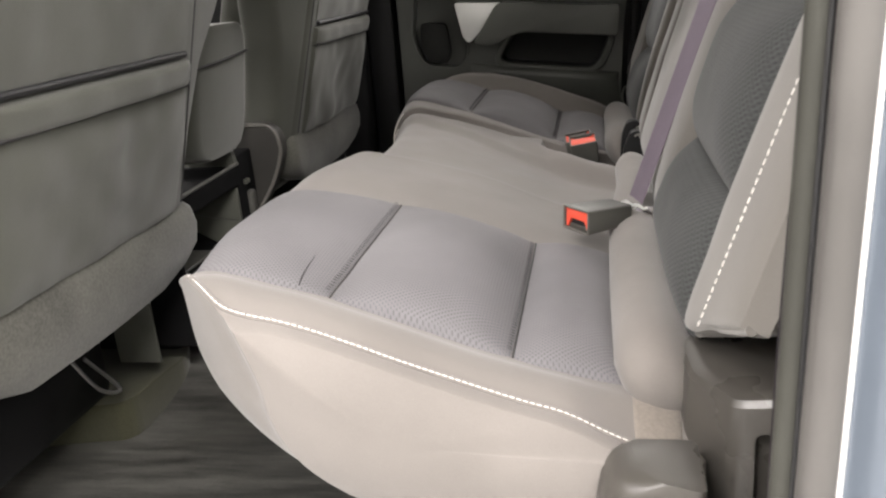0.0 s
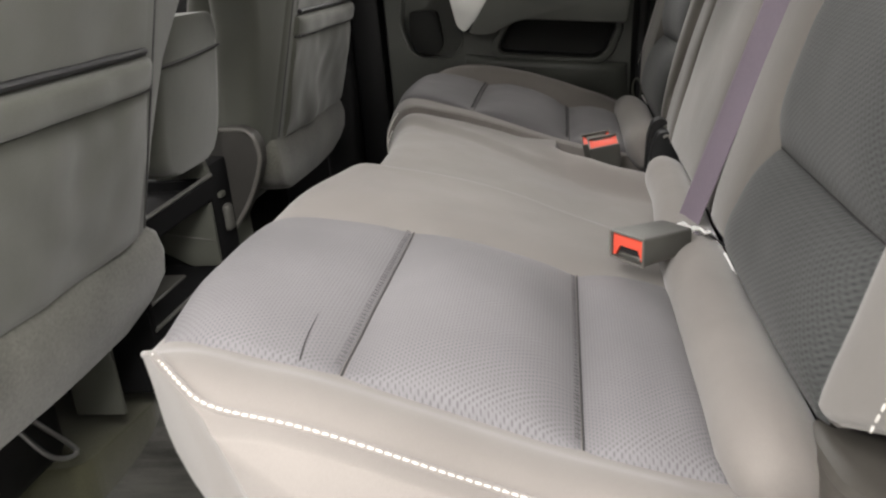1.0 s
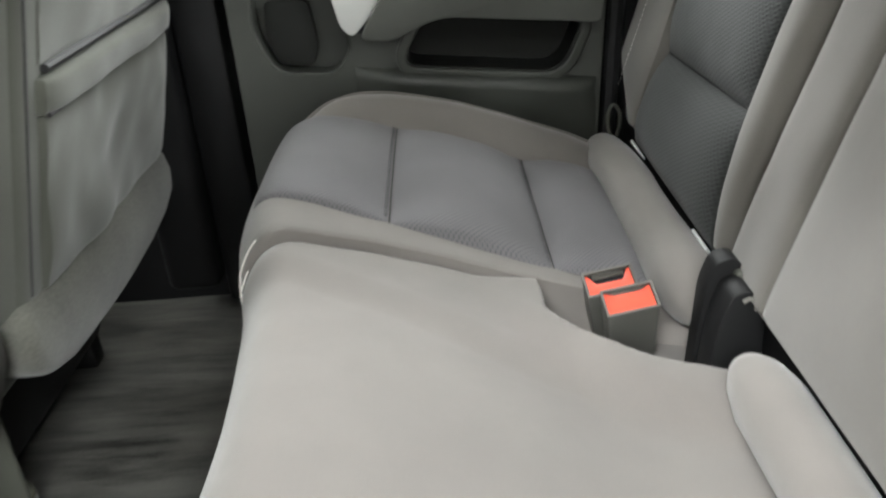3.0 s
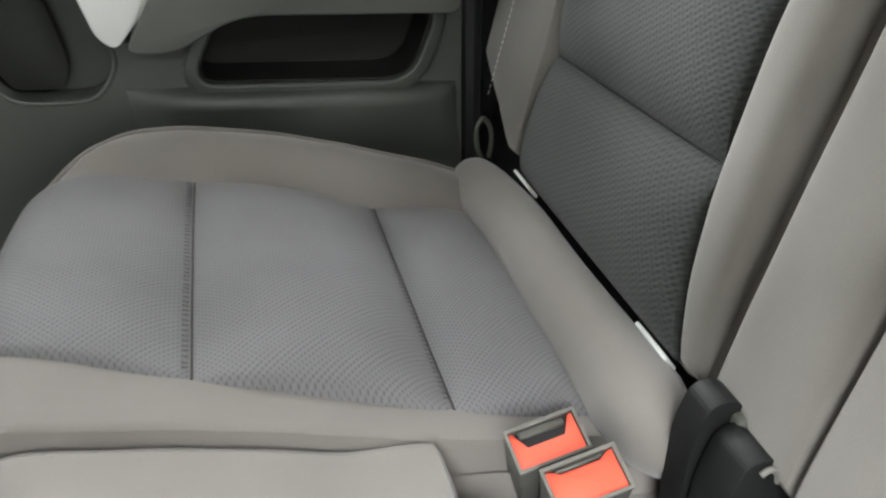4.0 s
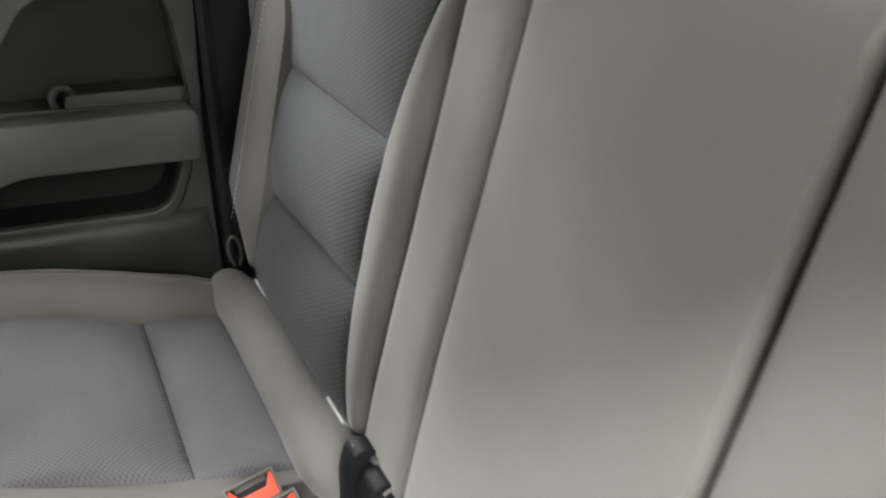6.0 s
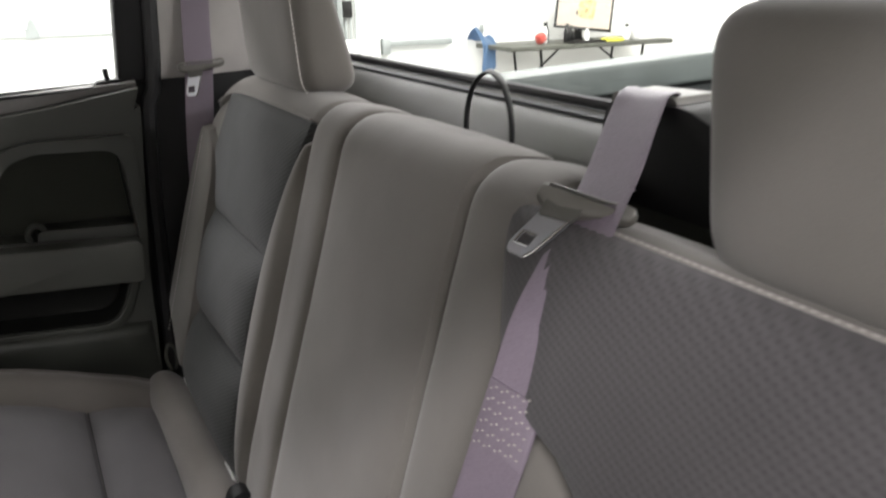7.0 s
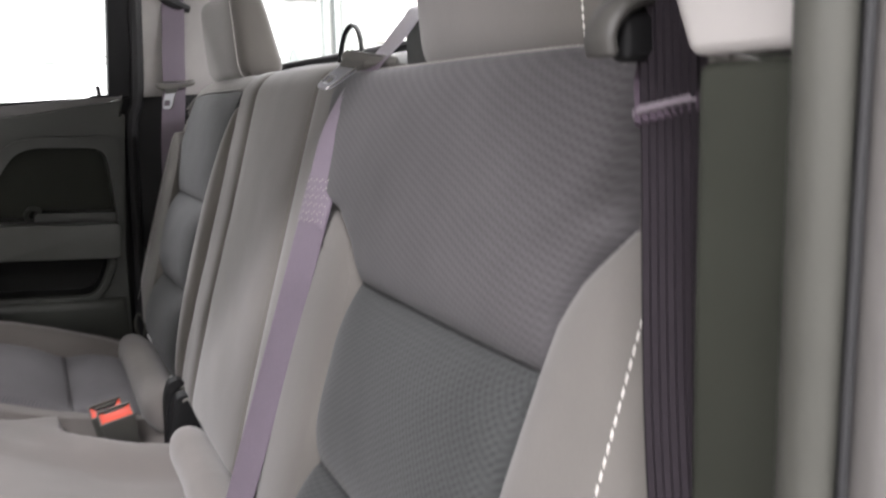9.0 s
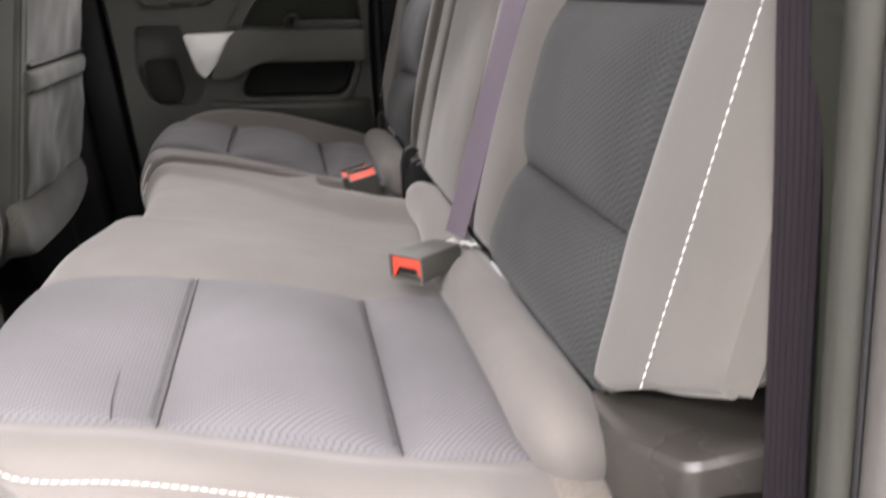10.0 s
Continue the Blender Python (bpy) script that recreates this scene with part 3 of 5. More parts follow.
# pillars at both sides of the rear seat
for side, nm in ((1, "far"), (-1, "near")):
    pil = thing("pillar_" + nm, "light grey upper pillar trim above dark lower trim", "pillar", "", "structure")
    if side > 0:
        up = [(0.472, 0.925), (0.71, 0.925), (0.705, 1.36), (0.505, 1.36)]
        lo = [(0.425, 0.12), (0.71, 0.12), (0.71, 0.932), (0.455, 0.932)]
        part("upper_trim", prism(round_poly(up, 0.012), "y", 0.93, 0.985, 0.008), m_pillar, pil, "light grey textured pillar trim")
        part("lower_trim", prism(round_poly(lo, 0.01), "y", 0.934, 0.982, 0.006), m_black, pil, "black lower pillar trim")
        part("belt_slot", tube(catmull([(0.515, 0.928, 1.205), (0.532, 0.924, 1.168), (0.567, 0.922, 1.135), (0.605, 0.926, 1.118)], 5), lambda t: 0.008 + 0.006 * math.sin(math.pi * t), 8), m_rubber, pil, "dark belt slot")
    else:
        def jamb(zs):
            return [[(a + x_in, b, z) for a, b in round_poly([(0.462, -0.945), (0.447, -0.922), (0.450, -0.858 + g), (0.466, -0.846 + g), (0.53, -0.838 + 0.8 * g), (0.70, -0.90), (0.70, -0.945), (0.56, -0.945)], [0.012, 0.015, 0.006, 0.010, 0.02, 0.02, 0.02, 0.01], 4)] for z, x_in, g in zs]
        part("upper_trim", loft(jamb(((0.914, 0.009, -0.002), (0.94, 0.005, 0.004), (0.96, 0.001, 0.009), (0.98, -0.003, 0.016), (1.0, -0.005, 0.024), (1.026, -0.007, 0.031), (1.1, -0.015, 0.045), (1.36, -0.04, 0.07)))), m_pillar, pil, "light grey textured pillar trim", bevel=0.004)
        part("lower_trim", loft(jamb(((0.1, -0.002, 0), (0.5, 0.006, 0), (0.8, 0.011, -0.001), (0.911, 0.013, -0.002)))), m_dark_trim, pil, "dark grey lower pillar trim", bevel=0.004)

# door seal and outer body at the open door
seal = thing("weatherstrip", "thick pale grey rubber weatherstrip along the door opening", "weatherstrip", "", "structure")
part("bulb", tube(catmull([(0.435, -0.952, 0.1), (0.446, -0.952, 0.4), (0.453, -0.952, 0.75), (0.462, -0.952, 1.05), (0.48, -0.94, 1.36)], 8), 0.0132, 14), m_seal, seal)
part("inner_flange", tube(catmull([(0.426, -0.934, 0.1), (0.432, -0.934, 0.4), (0.438, -0.934, 0.75), (0.442, -0.934, 0.93), (0.445, -0.931, 1.05), (0.45, -0.925, 1.36)], 8), 0.0095, 12), m_flange, seal, "mid-grey rubber flange")
# thin black cord drawn as the shaded gap beside the bulb
part("lip", tube(catmull([(0.422, -0.946, 0.1), (0.433, -0.946, 0.4), (0.439, -0.946, 0.75), (0.448, -0.946, 1.05), (0.466, -0.936, 1.36)], 8), 0.0016, 8), m_rubber, seal, "dark cord for the shade in the seal's gap")
body = thing("cab_side", "glossy blue-grey painted side of the cab behind the door opening", "body panel", "", "structure")
part("skin", (lambda: loft([[(x, y, z) for x, y in round_poly([(0.449 + o, -0.959), (0.469 + o, -0.99), (1.0, -1.012), (1.0, -0.97), (0.6, -0.95)], [0.006, 0.02, 0.01, 0.01, 0.01], 5)] for z, o in ((-0.25, -0.02), (0.1, -0.006), (0.4, 0.004), (0.75, 0.01), (1.05, 0.02), (1.4, 0.04))]))(), m_paint, body)
# white cord puts the flange's highlight into colour
part("jamb_highlight", tube(catmull([(0.444, -0.963, 0.1), (0.454, -0.963, 0.4), (0.460, -0.963, 0.75), (0.470, -0.963, 1.05), (0.489, -0.951, 1.36)], 8), 0.0017, 8), m_white_tag, body, "painted flange edge, white for its highlight")
part("crease", tube([(0.51, -1.005, 0.475), (1.0, -1.02, 0.475)], 0.004, 6), m_paint, body)
structure("sill_near", soft_box(-1.2, 0.46, -0.99, -0.86, -0.02, CABF + 0.02, 0.02, 3), m_black, "black door sill trim", "sill", True)
structure("wall_cab_side", cut(box_bm(-1.6, 0.46, 0.945, 0.985, CABF - 0.1, 1.38), [box_bm(-0.17, 0.43, 0.9, 1.1, 0.92, 1.31), box_bm(-1.15, -0.32, 0.9, 1.1, 0.92, 1.31)]), m_black, "dark far side of the cab with window openings", "wall")

# unseen near side, added to keep light off the front seats and floor
structure("wall_light_block", cut(box_bm(-1.6, -0.31, -0.985, -0.945, CABF - 0.1, 1.38), [box_bm(-1.15, -0.42, -1.1, -0.9, 0.92, 1.31)]), m_black, "unseen near side of the cab, added to block light", "wall")

# pickup bed behind the cab
bed = thing("pickup_bed", "open pickup bed with grey rails and dark lined walls", "truck bed")
for s in (1, -1):
    part("rail", soft_box(0.84, 2.75, s * 0.88 - 0.06, s * 0.88 + 0.06, 0.79, 0.858, 0.012, 3), m_bed, bed, "grey bed rail")
    part("side_wall", soft_box(0.84, 2.75, s * 0.89 - 0.04, s * 0.89 + 0.04, 0.25, 0.788, 0.015, 3), m_bed_dark, bed)
    for k in range(9):
        part("rib", soft_box(0.95 + 0.2 * k, 1.03 + 0.2 * k, s * 0.845 - 0.012, s * 0.845 + 0.012, 0.27, 0.74, 0.01, 2), m_bed_dark, bed)
part("front_wall", soft_box(0.82, 0.86, -0.85, 0.85, 0.25, 0.84, 0.012, 3), m_bed_dark, bed)
part("tailgate", soft_box(2.72, 2.79, -0.85, 0.85, 0.25, 0.724, 0.012, 3), m_bed_dark, bed)
part("tailgate_cap", soft_box(2.71, 2.80, -0.85, 0.85, 0.726, 0.775, 0.012, 3), m_bed, bed, "grey tailgate edge")
part("bed_floor", soft_box(0.84, 2.75, -0.86, 0.86, 0.2, 0.25, 0.01, 2), m_bed_dark, bed)
m_cream = plain("cream_sticker", (0.62, 0.58, 0.42), 0.6)
part("sticker", soft_box(2.7165, 2.7195, 0.69, 0.763, 0.485, 0.552, 0.001, 1), m_cream, bed, "cream paper label")

# ---- rear bench ----
REAR = 0.41


def cinterp(x, table):
    """A smooth curve through the table's places."""
    n = len(table)
    if x <= table[0][0]:
        return table[0][1]
    if x >= table[-1][0]:
        return table[-1][1]
    for i in range(n - 1):
        a, b = table[i], table[i + 1]
        if x <= b[0]:
            p, q = table[max(i - 1, 0)], table[min(i + 2, n - 1)]
            m0 = (b[1] - p[1]) / (b[0] - p[0])
            m1 = (q[1] - a[1]) / (q[0] - a[0])
            h = b[0] - a[0]
            t = (x - a[0]) / h
            return (2 * t ** 3 - 3 * t * t + 1) * a[1] + (t ** 3 - 2 * t * t + t) * h * m0 + (3 * t * t - 2 * t ** 3) * b[1] + (t ** 3 - t * t) * h * m1


BASE = [(-0.16, 0.500), (-0.12, 0.507), (-0.08, 0.508), (-0.04, 0.504), (0.0, 0.495), (0.06, 0.479), (0.15, 0.447), (0.24, 0.414), (0.345, 0.388), (0.42, 0.375)]
FRONT = [(-0.80, 0.02), (-0.778, 0.004), (-0.757, -0.010), (-0.735, -0.041), (-0.70, -0.074), (-0.66, -0.100), (-0.62, -0.113), (-0.55, -0.123), (-0.45, -0.126), (-0.28, -0.118), (-0.1, -0.080), (0.05, -0.073), (0.18, -0.082), (0.25, -0.090), (0.32, -0.104), (0.37, -0.115), (0.45, -0.122), (0.62, -0.120), (0.68, -0.106), (0.72, -0.083), (0.757, -0.045), (0.80, -0.02)]
FAR_CREST = [(-0.13, 0.0), (-0.07, 0.008), (-0.012, 0.020), (0.06, 0.034), (0.111, 0.040), (0.17, 0.045), (0.23, 0.046), (0.31, 0.034), (0.355, 0.021), (0.41, 0.009)]

MID_SEAM = [(-0.14, -0.13), (0.0, -0.118), (0.08, -0.10), (0.16, -0.095), (0.24, -0.11), (0.32, -0.155), (0.42, -0.22)]
POCKET_RIM = [(0.12, 0.31), (0.18, 0.275), (0.222, 0.237), (0.25, 0.205), (0.275, 0.187), (0.31, 0.175), (0.36, 0.17), (0.42, 0.17)]


def lift(x, y):
    """The cushion's swells and steps across its width."""
    c = cinterp(x, MID_SEAM)
    d = 0.008 * sinterp(y, [(-0.38, 0), (-0.26, 1), (c - 0.03, 1), (c, 0.2), (c + 0.004, 0)])
    d -= 0.006 * sinterp(y, [(c - 0.014, 0), (c - 0.001, 1), (c + 0.005, 0)])
    d -= 0.019 * sinterp(y, [(c - 0.004, 0), (c + 0.007, 1), (c + 0.05, 0.82), (0.306, 1), (0.308, 0)])
    e = 0.27 - 0.16 * (x + 0.07) / 0.42
    d += 0.008 * sinterp(y, [(e - 0.03, 0), (e + 0.02, 1), (0.306, 1), (0.308, 0)])
    if y < -0.6:
        d += 0.010 * sinterp(-y, [(0.684, 0), (0.715, 1), (0.735, 1), (0.757, 0.2)]) * interp(x, [(-0.02, 1), (0.30, 1), (0.37, 0)])
        d += 0.003 * sinterp(-y, [(0.60, 0), (0.72, 1)]) * sinterp(x, [(-0.05, 1), (0.03, 0.25), (0.1, 0)])
        d -= 0.016 * sinterp(x, [(0.28, 0), (0.36, 1)]) * sinterp(-y, [(0.70, 0), (0.75, 1)])
    if y > 0.6:
        d += cinterp(x, FAR_CREST) * sinterp(y, [(0.676, 0), (0.727, 1), (0.742, 1), (0.765, 0.82)])
    if x > 0.12 and y > 0:
        rim = cinterp(x, POCKET_RIM)
        ridge = 0.020 * sinterp(x, [(0.14, 0), (0.22, 0.75), (0.27, 1.2), (0.33, 1.05), (0.41, 0.8)]) * sinterp(y, [(rim - 0.10, 0), (rim - 0.010, 1)])
        inside = sinterp(x, [(0.212, 0), (0.227, 1)]) * sinterp(y, [(rim - 0.004, 0), (rim + 0.011, 1), (0.298, 1), (0.312, 0)])
        d += ridge * sinterp(y, [(0.306, 1), (0.308, 0)]) * (1 - inside) - 0.04 * inside
    return d + 0.0022 * noise.noise(Vector((x * 8, y * 8, 4.1))) + 0.0008 * noise.noise(Vector((x * 23, y * 23, 1.7)))


def cushion_at(xp, y):
    f = cinterp(y, FRONT)
    x = xp + (f + 0.14) * sinterp(xp, [(-0.14, 1), (0.08, 0)])
    roll = 0.055 * max(0.0, 1 - (x - f) / 0.07) ** 3 * (1 - 0.85 * sinterp(-y, [(0.59, 0), (0.71, 1)]))
    return Vector((x, y, cinterp(x, BASE) + lift(x, y) - roll))


def cushion_surface(xp, y):
    p = cushion_at(xp, y)
    n = (cushion_at(xp + 0.004, y) - p).cross(cushion_at(xp, y + 0.004) - p).normalized()
    return p, n if n.z > 0 else -n


def on_cushion(x, y):
    lo, hi = -0.14, REAR
    for i in range(30):
        mid = (lo + hi) / 2
        if cushion_at(mid, y).x < x:
            lo = mid
        else:
            hi = mid
    return cushion_at(lo, y)


def cushion_loop(y, k=1.0):
    pts = [cushion_at(xp, y) for xp in np.linspace(REAR, -0.14, 112)]
    f = pts[-1]
    inward = 0.022 * sinterp(abs(y), [(0.6, 0), (0.74, 1)])
    z0 = f.z
    low = [(f.x, z0)]
    for dx, z in ((-0.003, 0.43), (0.001, 0.40), (0.015, 0.366), (0.046, 0.334), (0.097, 0.308), (0.18, 0.295), (0.3, 0.285)):
        low.append((f.x + dx + inward * min(1, max(0, (z0 - z) / 0.06)), min(z, z0 - 0.012)))
    pts += [Vector((p.x, y, p.y)) for p in (Vector((q.x, q.y)) for q in catmull([(a, b, 0) for a, b in low], 4)[1:])]
    pts.append(Vector((REAR, y, 0.285)))
    return [Vector((0.14 + (p.x - 0.14) * k, y, 0.385 + (p.z - 0.385) * k)) for p in pts]


def side_stations(s):
    """Loops that round a cushion's outer end; s: which side."""
    out = [cushion_loop(s * y) for y in np.linspace(0.58, 0.757, 20)]
    for a in np.linspace(10, 90, 9):
        out.append(cushion_loop(s * (0.757 + 0.02 * math.sin(radians(a))), 1 - 0.055 * (1 - math.cos(radians(a)))))
    # the side bulges a little
    for y, k in ((0.7795, 0.90), (0.783, 0.8), (0.787, 0.62), (0.790, 0.4), (0.791, 0.2)):
        out.append(cushion_loop(s * y, k))
    return out


near_seat = thing("rear_seat", "wide taupe cloth rear bench seat with grey woven inserts", "rear seat", "rear seats")
far_seat = thing("rear_seat", "narrow taupe cloth rear seat with grey woven inserts", "rear seat", "rear seats")


def inner_end(y, s):
    return [cushion_loop(y - s * 0.02, 1), cushion_loop(y - s * 0.008, 0.997), cushion_loop(y - s * 0.002, 0.985), cushion_loop(y, 0.96)]


st = side_stations(-1)[::-1] + [cushion_loop(y) for y in list(np.linspace(-0.565, -0.23, 32)) + list(np.linspace(-0.226, -0.06, 62)) + list(np.linspace(-0.05, 0.10, 16)) + list(np.linspace(0.104, 0.278, 48))] + inner_end(0.304, 1)
near_cushion = part("cushion", loft(st), m_cloth, near_seat)
st = inner_end(0.309, -1)[::-1] + [cushion_loop(y) for y in np.linspace(0.345, 0.565, 14)] + side_stations(1)
far_cushion = part("cushion", loft(st), m_cloth, far_seat)
for c, s in ((near_cushion, -1), (far_cushion, 1)):
    def across(x, s=s):
        return tuple(sorted((s * (0.352 + 0.25 * max(0, 0.06 - x) - 0.08 * max(0, x - 0.06)), s * (0.684 - 0.25 * max(0, -0.075 - x)))))
    s1, s2 = (0.064, 0.240) if s < 0 else (0.057, 0.236)
    for a, b, r in ((-0.120, s1, 0.018), (s1, s2, 0.030), (s2, 0.350, 0.028)):
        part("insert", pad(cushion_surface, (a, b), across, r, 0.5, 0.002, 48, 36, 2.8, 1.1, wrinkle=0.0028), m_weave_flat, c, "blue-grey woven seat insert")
    for sx in (s1, s2):
        y0, y1 = across(sx)
        # dark cord at the groove's bottom deepens the seam's shade
        part("seam", tube([cushion_surface(sx, y)[0] + Vector((0, 0, 0.0002)) for y in np.linspace(y0 + 0.004, y1 - 0.004, 24)], 0.0010, 5), m_dark_thread, c, "seam groove with a dark cord for its shade")
        gathers = bmesh.new()
        for y in np.arange(y0 + 0.012, y1 - 0.012, 0.0064):
            p, nrm = cushion_surface(sx - 0.0052, y + 0.0015 * noise.noise(Vector((y * 90, sx, 0))))
            bmesh.ops.create_icosphere(gathers, subdivisions=1, radius=1, matrix=Matrix.Translation(p + nrm * 0.0047) @ pose(0, 0, 0, 0, 32, 8) @ Matrix.Diagonal((0.0034, 0.0007, 0.0005, 1)))
        part("gather_stitching", gathers, m_weave_dusty_lit, c, "seam groove with a dark cord for its shade stitches")
    edge = [on_cushion(x, s * 0.756) + Vector((0, s * 0.002, 0.001)) for x in np.linspace(0.372, 0.04, 34)]
    edge += [on_cushion(x, s * y) + Vector((-0.001, s * 0.001, 0.001)) for x, y in ((0.012, 0.7545), (-0.010, 0.7495), (-0.027, 0.7405), (-0.042, 0.7275), (-0.058, 0.712), (-0.074, 0.694), (-0.09, 0.672), (-0.101, 0.652))]
    part("piping", tube(catmull(edge, 3), 0.003, 8), m_cloth, c)
    part("stitching", stitches(catmull([p + Vector((0, s * 0.0022, 0.0022)) for p in edge[:-3]], 3), 0.0058, 0.0003, 0.0007), m_thread if s < 0 else m_cloth, c, "contrast stitching")
for c, y, a, b in ((far_cushion, 0.3125, 106, 124), (near_cushion, 0.3005, 109, 122)):
    part("thread_end", tube([p + Vector((-0.0012, 0, 0.0008)) for p in cushion_loop(y, 0.997)[a:b]], 0.0011, 6), m_thread, c, "white thread at a front corner")
# seam of the insert pulled at its front, on the worn cushion
wear = [cushion_surface(0.028, y)[0] + Vector((0, 0, 0.0008 + 0.0142 * (1 - abs(2 * (y + 0.684) / 0.332 - 1) ** 2.8) ** 0.5)) for y in np.linspace(-0.680, -0.615, 14)]
part("crease", tube(wear, lambda t: 0.0006 * (1 - 0.6 * t), 5), m_dark_thread, near_cushion, "dark worn crease")

# rounded rolls at the cushions' rear edge


def roll_bm(y0, y1, r, blunt=False):
    loops = []
    tail = [(y1 - 0.05, 0.97), (y1 - 0.022, 0.9), (y1 - 0.006, 0.82), (y1, 0.7)] if blunt else [(y1 - 0.055, 1), (y1 - 0.025, 0.86), (y1 - 0.008, 0.66), (y1, 0.35)]
    for y, k in [(y0, 0.35), (y0 + 0.008, 0.66), (y0 + 0.025, 0.86), (y0 + 0.055, 1)] + [(y, 1) for y in np.linspace(y0 + 0.09, y1 - 0.09, 12)] + tail:
        slim = sinterp(y, [(-0.25, 0), (0.02, 1), (0.2, 1), (0.21, 0)])
        rr = r * k * (1 + 0.03 * math.sin(9 * y)) * (1 - 0.16 * slim)
        loops.append([(0.376 + 0.012 * slim + rr * 0.92 * math.cos(a) * 0.95 - 0.006 * math.sin(a), y, 0.398 - 0.013 * sinterp(y, [(0.58, 0), (0.76, 1)]) + 0.006 * noise.noise(Vector((y * 5, 2, 0))) + rr * math.sin(a)) for a in np.linspace(0, 2 * math.pi, 24, endpoint=False)])
    return loft(loops)


part("rear_roll", roll_bm(-0.715, 0.152, 0.046), m_cloth, near_cushion)
part("rear_roll", roll_bm(0.262, 0.768, 0.044, True), m_cloth, far_cushion)
# seat base
# added block, stops bright ground showing through the gap behind the cushions
part("gap_filler", soft_box(0.425, 0.69, -0.68, 0.87, CABF - 0.02, 0.437, 0.01, 2), m_black, near_seat, "black filler box closing the gap under a backrest")
part("seat_base", soft_box(0.08, 0.5, -0.66, 0.68, CABF - 0.02, 0.3, 0.02, 2), m_black, near_seat, "black steel base")

# ---- backrests ----
K, C0 = 0.333, 0.258
NB = Vector((-0.949, 0, 0.316))


def back_surface(z, y):
    return Vector((C0 + K * z, y, z)), NB


def top_bend(top):
    """Radius and turn of a backrest's upper edge: sharp on the wide seat's outer half."""
    return (0.018, 1.6) if top is top_near else (0.042, 1.39)


def over_top(top):
    """A backrest's skin: its leaning front, the rounded top and the slope behind; u is the height on the front and runs on over the top."""
    RT, TURN = top_bend(top)
    def surf(u, y):
        u0 = top(y) - 0.684 * RT
        if u <= u0:
            return Vector((C0 + K * u, y, u)), NB
        run = (u - u0) * 1.054
        a = min(run / RT, TURN)
        v = Vector((-0.949 * math.cos(a) + 0.316 * math.sin(a), 0, 0.316 * math.cos(a) + 0.949 * math.sin(a)))
        p = Vector((C0 + K * u0 + 0.949 * RT, y, u0 - 0.316 * RT)) + v * RT
        rest = max(0.0, run - RT * TURN)
        return p + Vector((v.z, 0, -v.x)) * rest, v
    return surf


def u_end(top, y):
    return top(y) - 0.684 * top_bend(top)[0] + 0.105


def shell(stations, top, z0=0.435):
    """A backrest's body; stations: (y, inset) across the seat."""
    surf = over_top(top)
    loops = []
    for y, k in stations:
        f0 = z0 + k + interp(abs(y), [(0.68, 0), (0.70, 0.014), (0.763, 0.048), (0.80, 0.063), (0.86, 0.088)])
        pts = []
        for u in [f0 + (top(y) - 0.03 - f0) * i / 16 for i in range(17)] + list(np.linspace(top(y) - 0.027, u_end(top, y), 30)):
            p, n = surf(u, y)
            pts.append(p - n * (0.004 + 0.75 * k))
        last = pts[-1]
        for i in range(1, 6):
            z = last.z - 0.03 - (last.z - 0.03 - f0) * i / 5
            pts.append(Vector((C0 + K * z + 0.112, y, z)))
        loops.append(pts)
    return loft(loops)


def ends(y0, y1):
    a = [(y0, 0.03), (y0 + 0.002, 0.018), (y0 + 0.008, 0.007), (y0 + 0.016, 0.002), (y0 + 0.028, 0.0)]
    b = [(y1 - (y - y0), k) for y, k in a[::-1]]
    return a + [(y, 0) for y in np.linspace(y0 + 0.04, y1 - 0.04, 22)] + b


def top_near(y):
    return cinterp(y, [(-0.86, 0.862), (-0.82, 0.897), (-0.76, 0.916), (-0.68, 0.923), (-0.6, 0.9255), (-0.4, 0.9255), (-0.25, 0.926), (0, 0.927)])


def top_mid(y):
    return 0.936


def top_far(y):
    return cinterp(y, [(0, 0.938), (0.45, 0.938), (0.64, 0.936), (0.72, 0.926), (0.80, 0.898), (0.86, 0.858)])


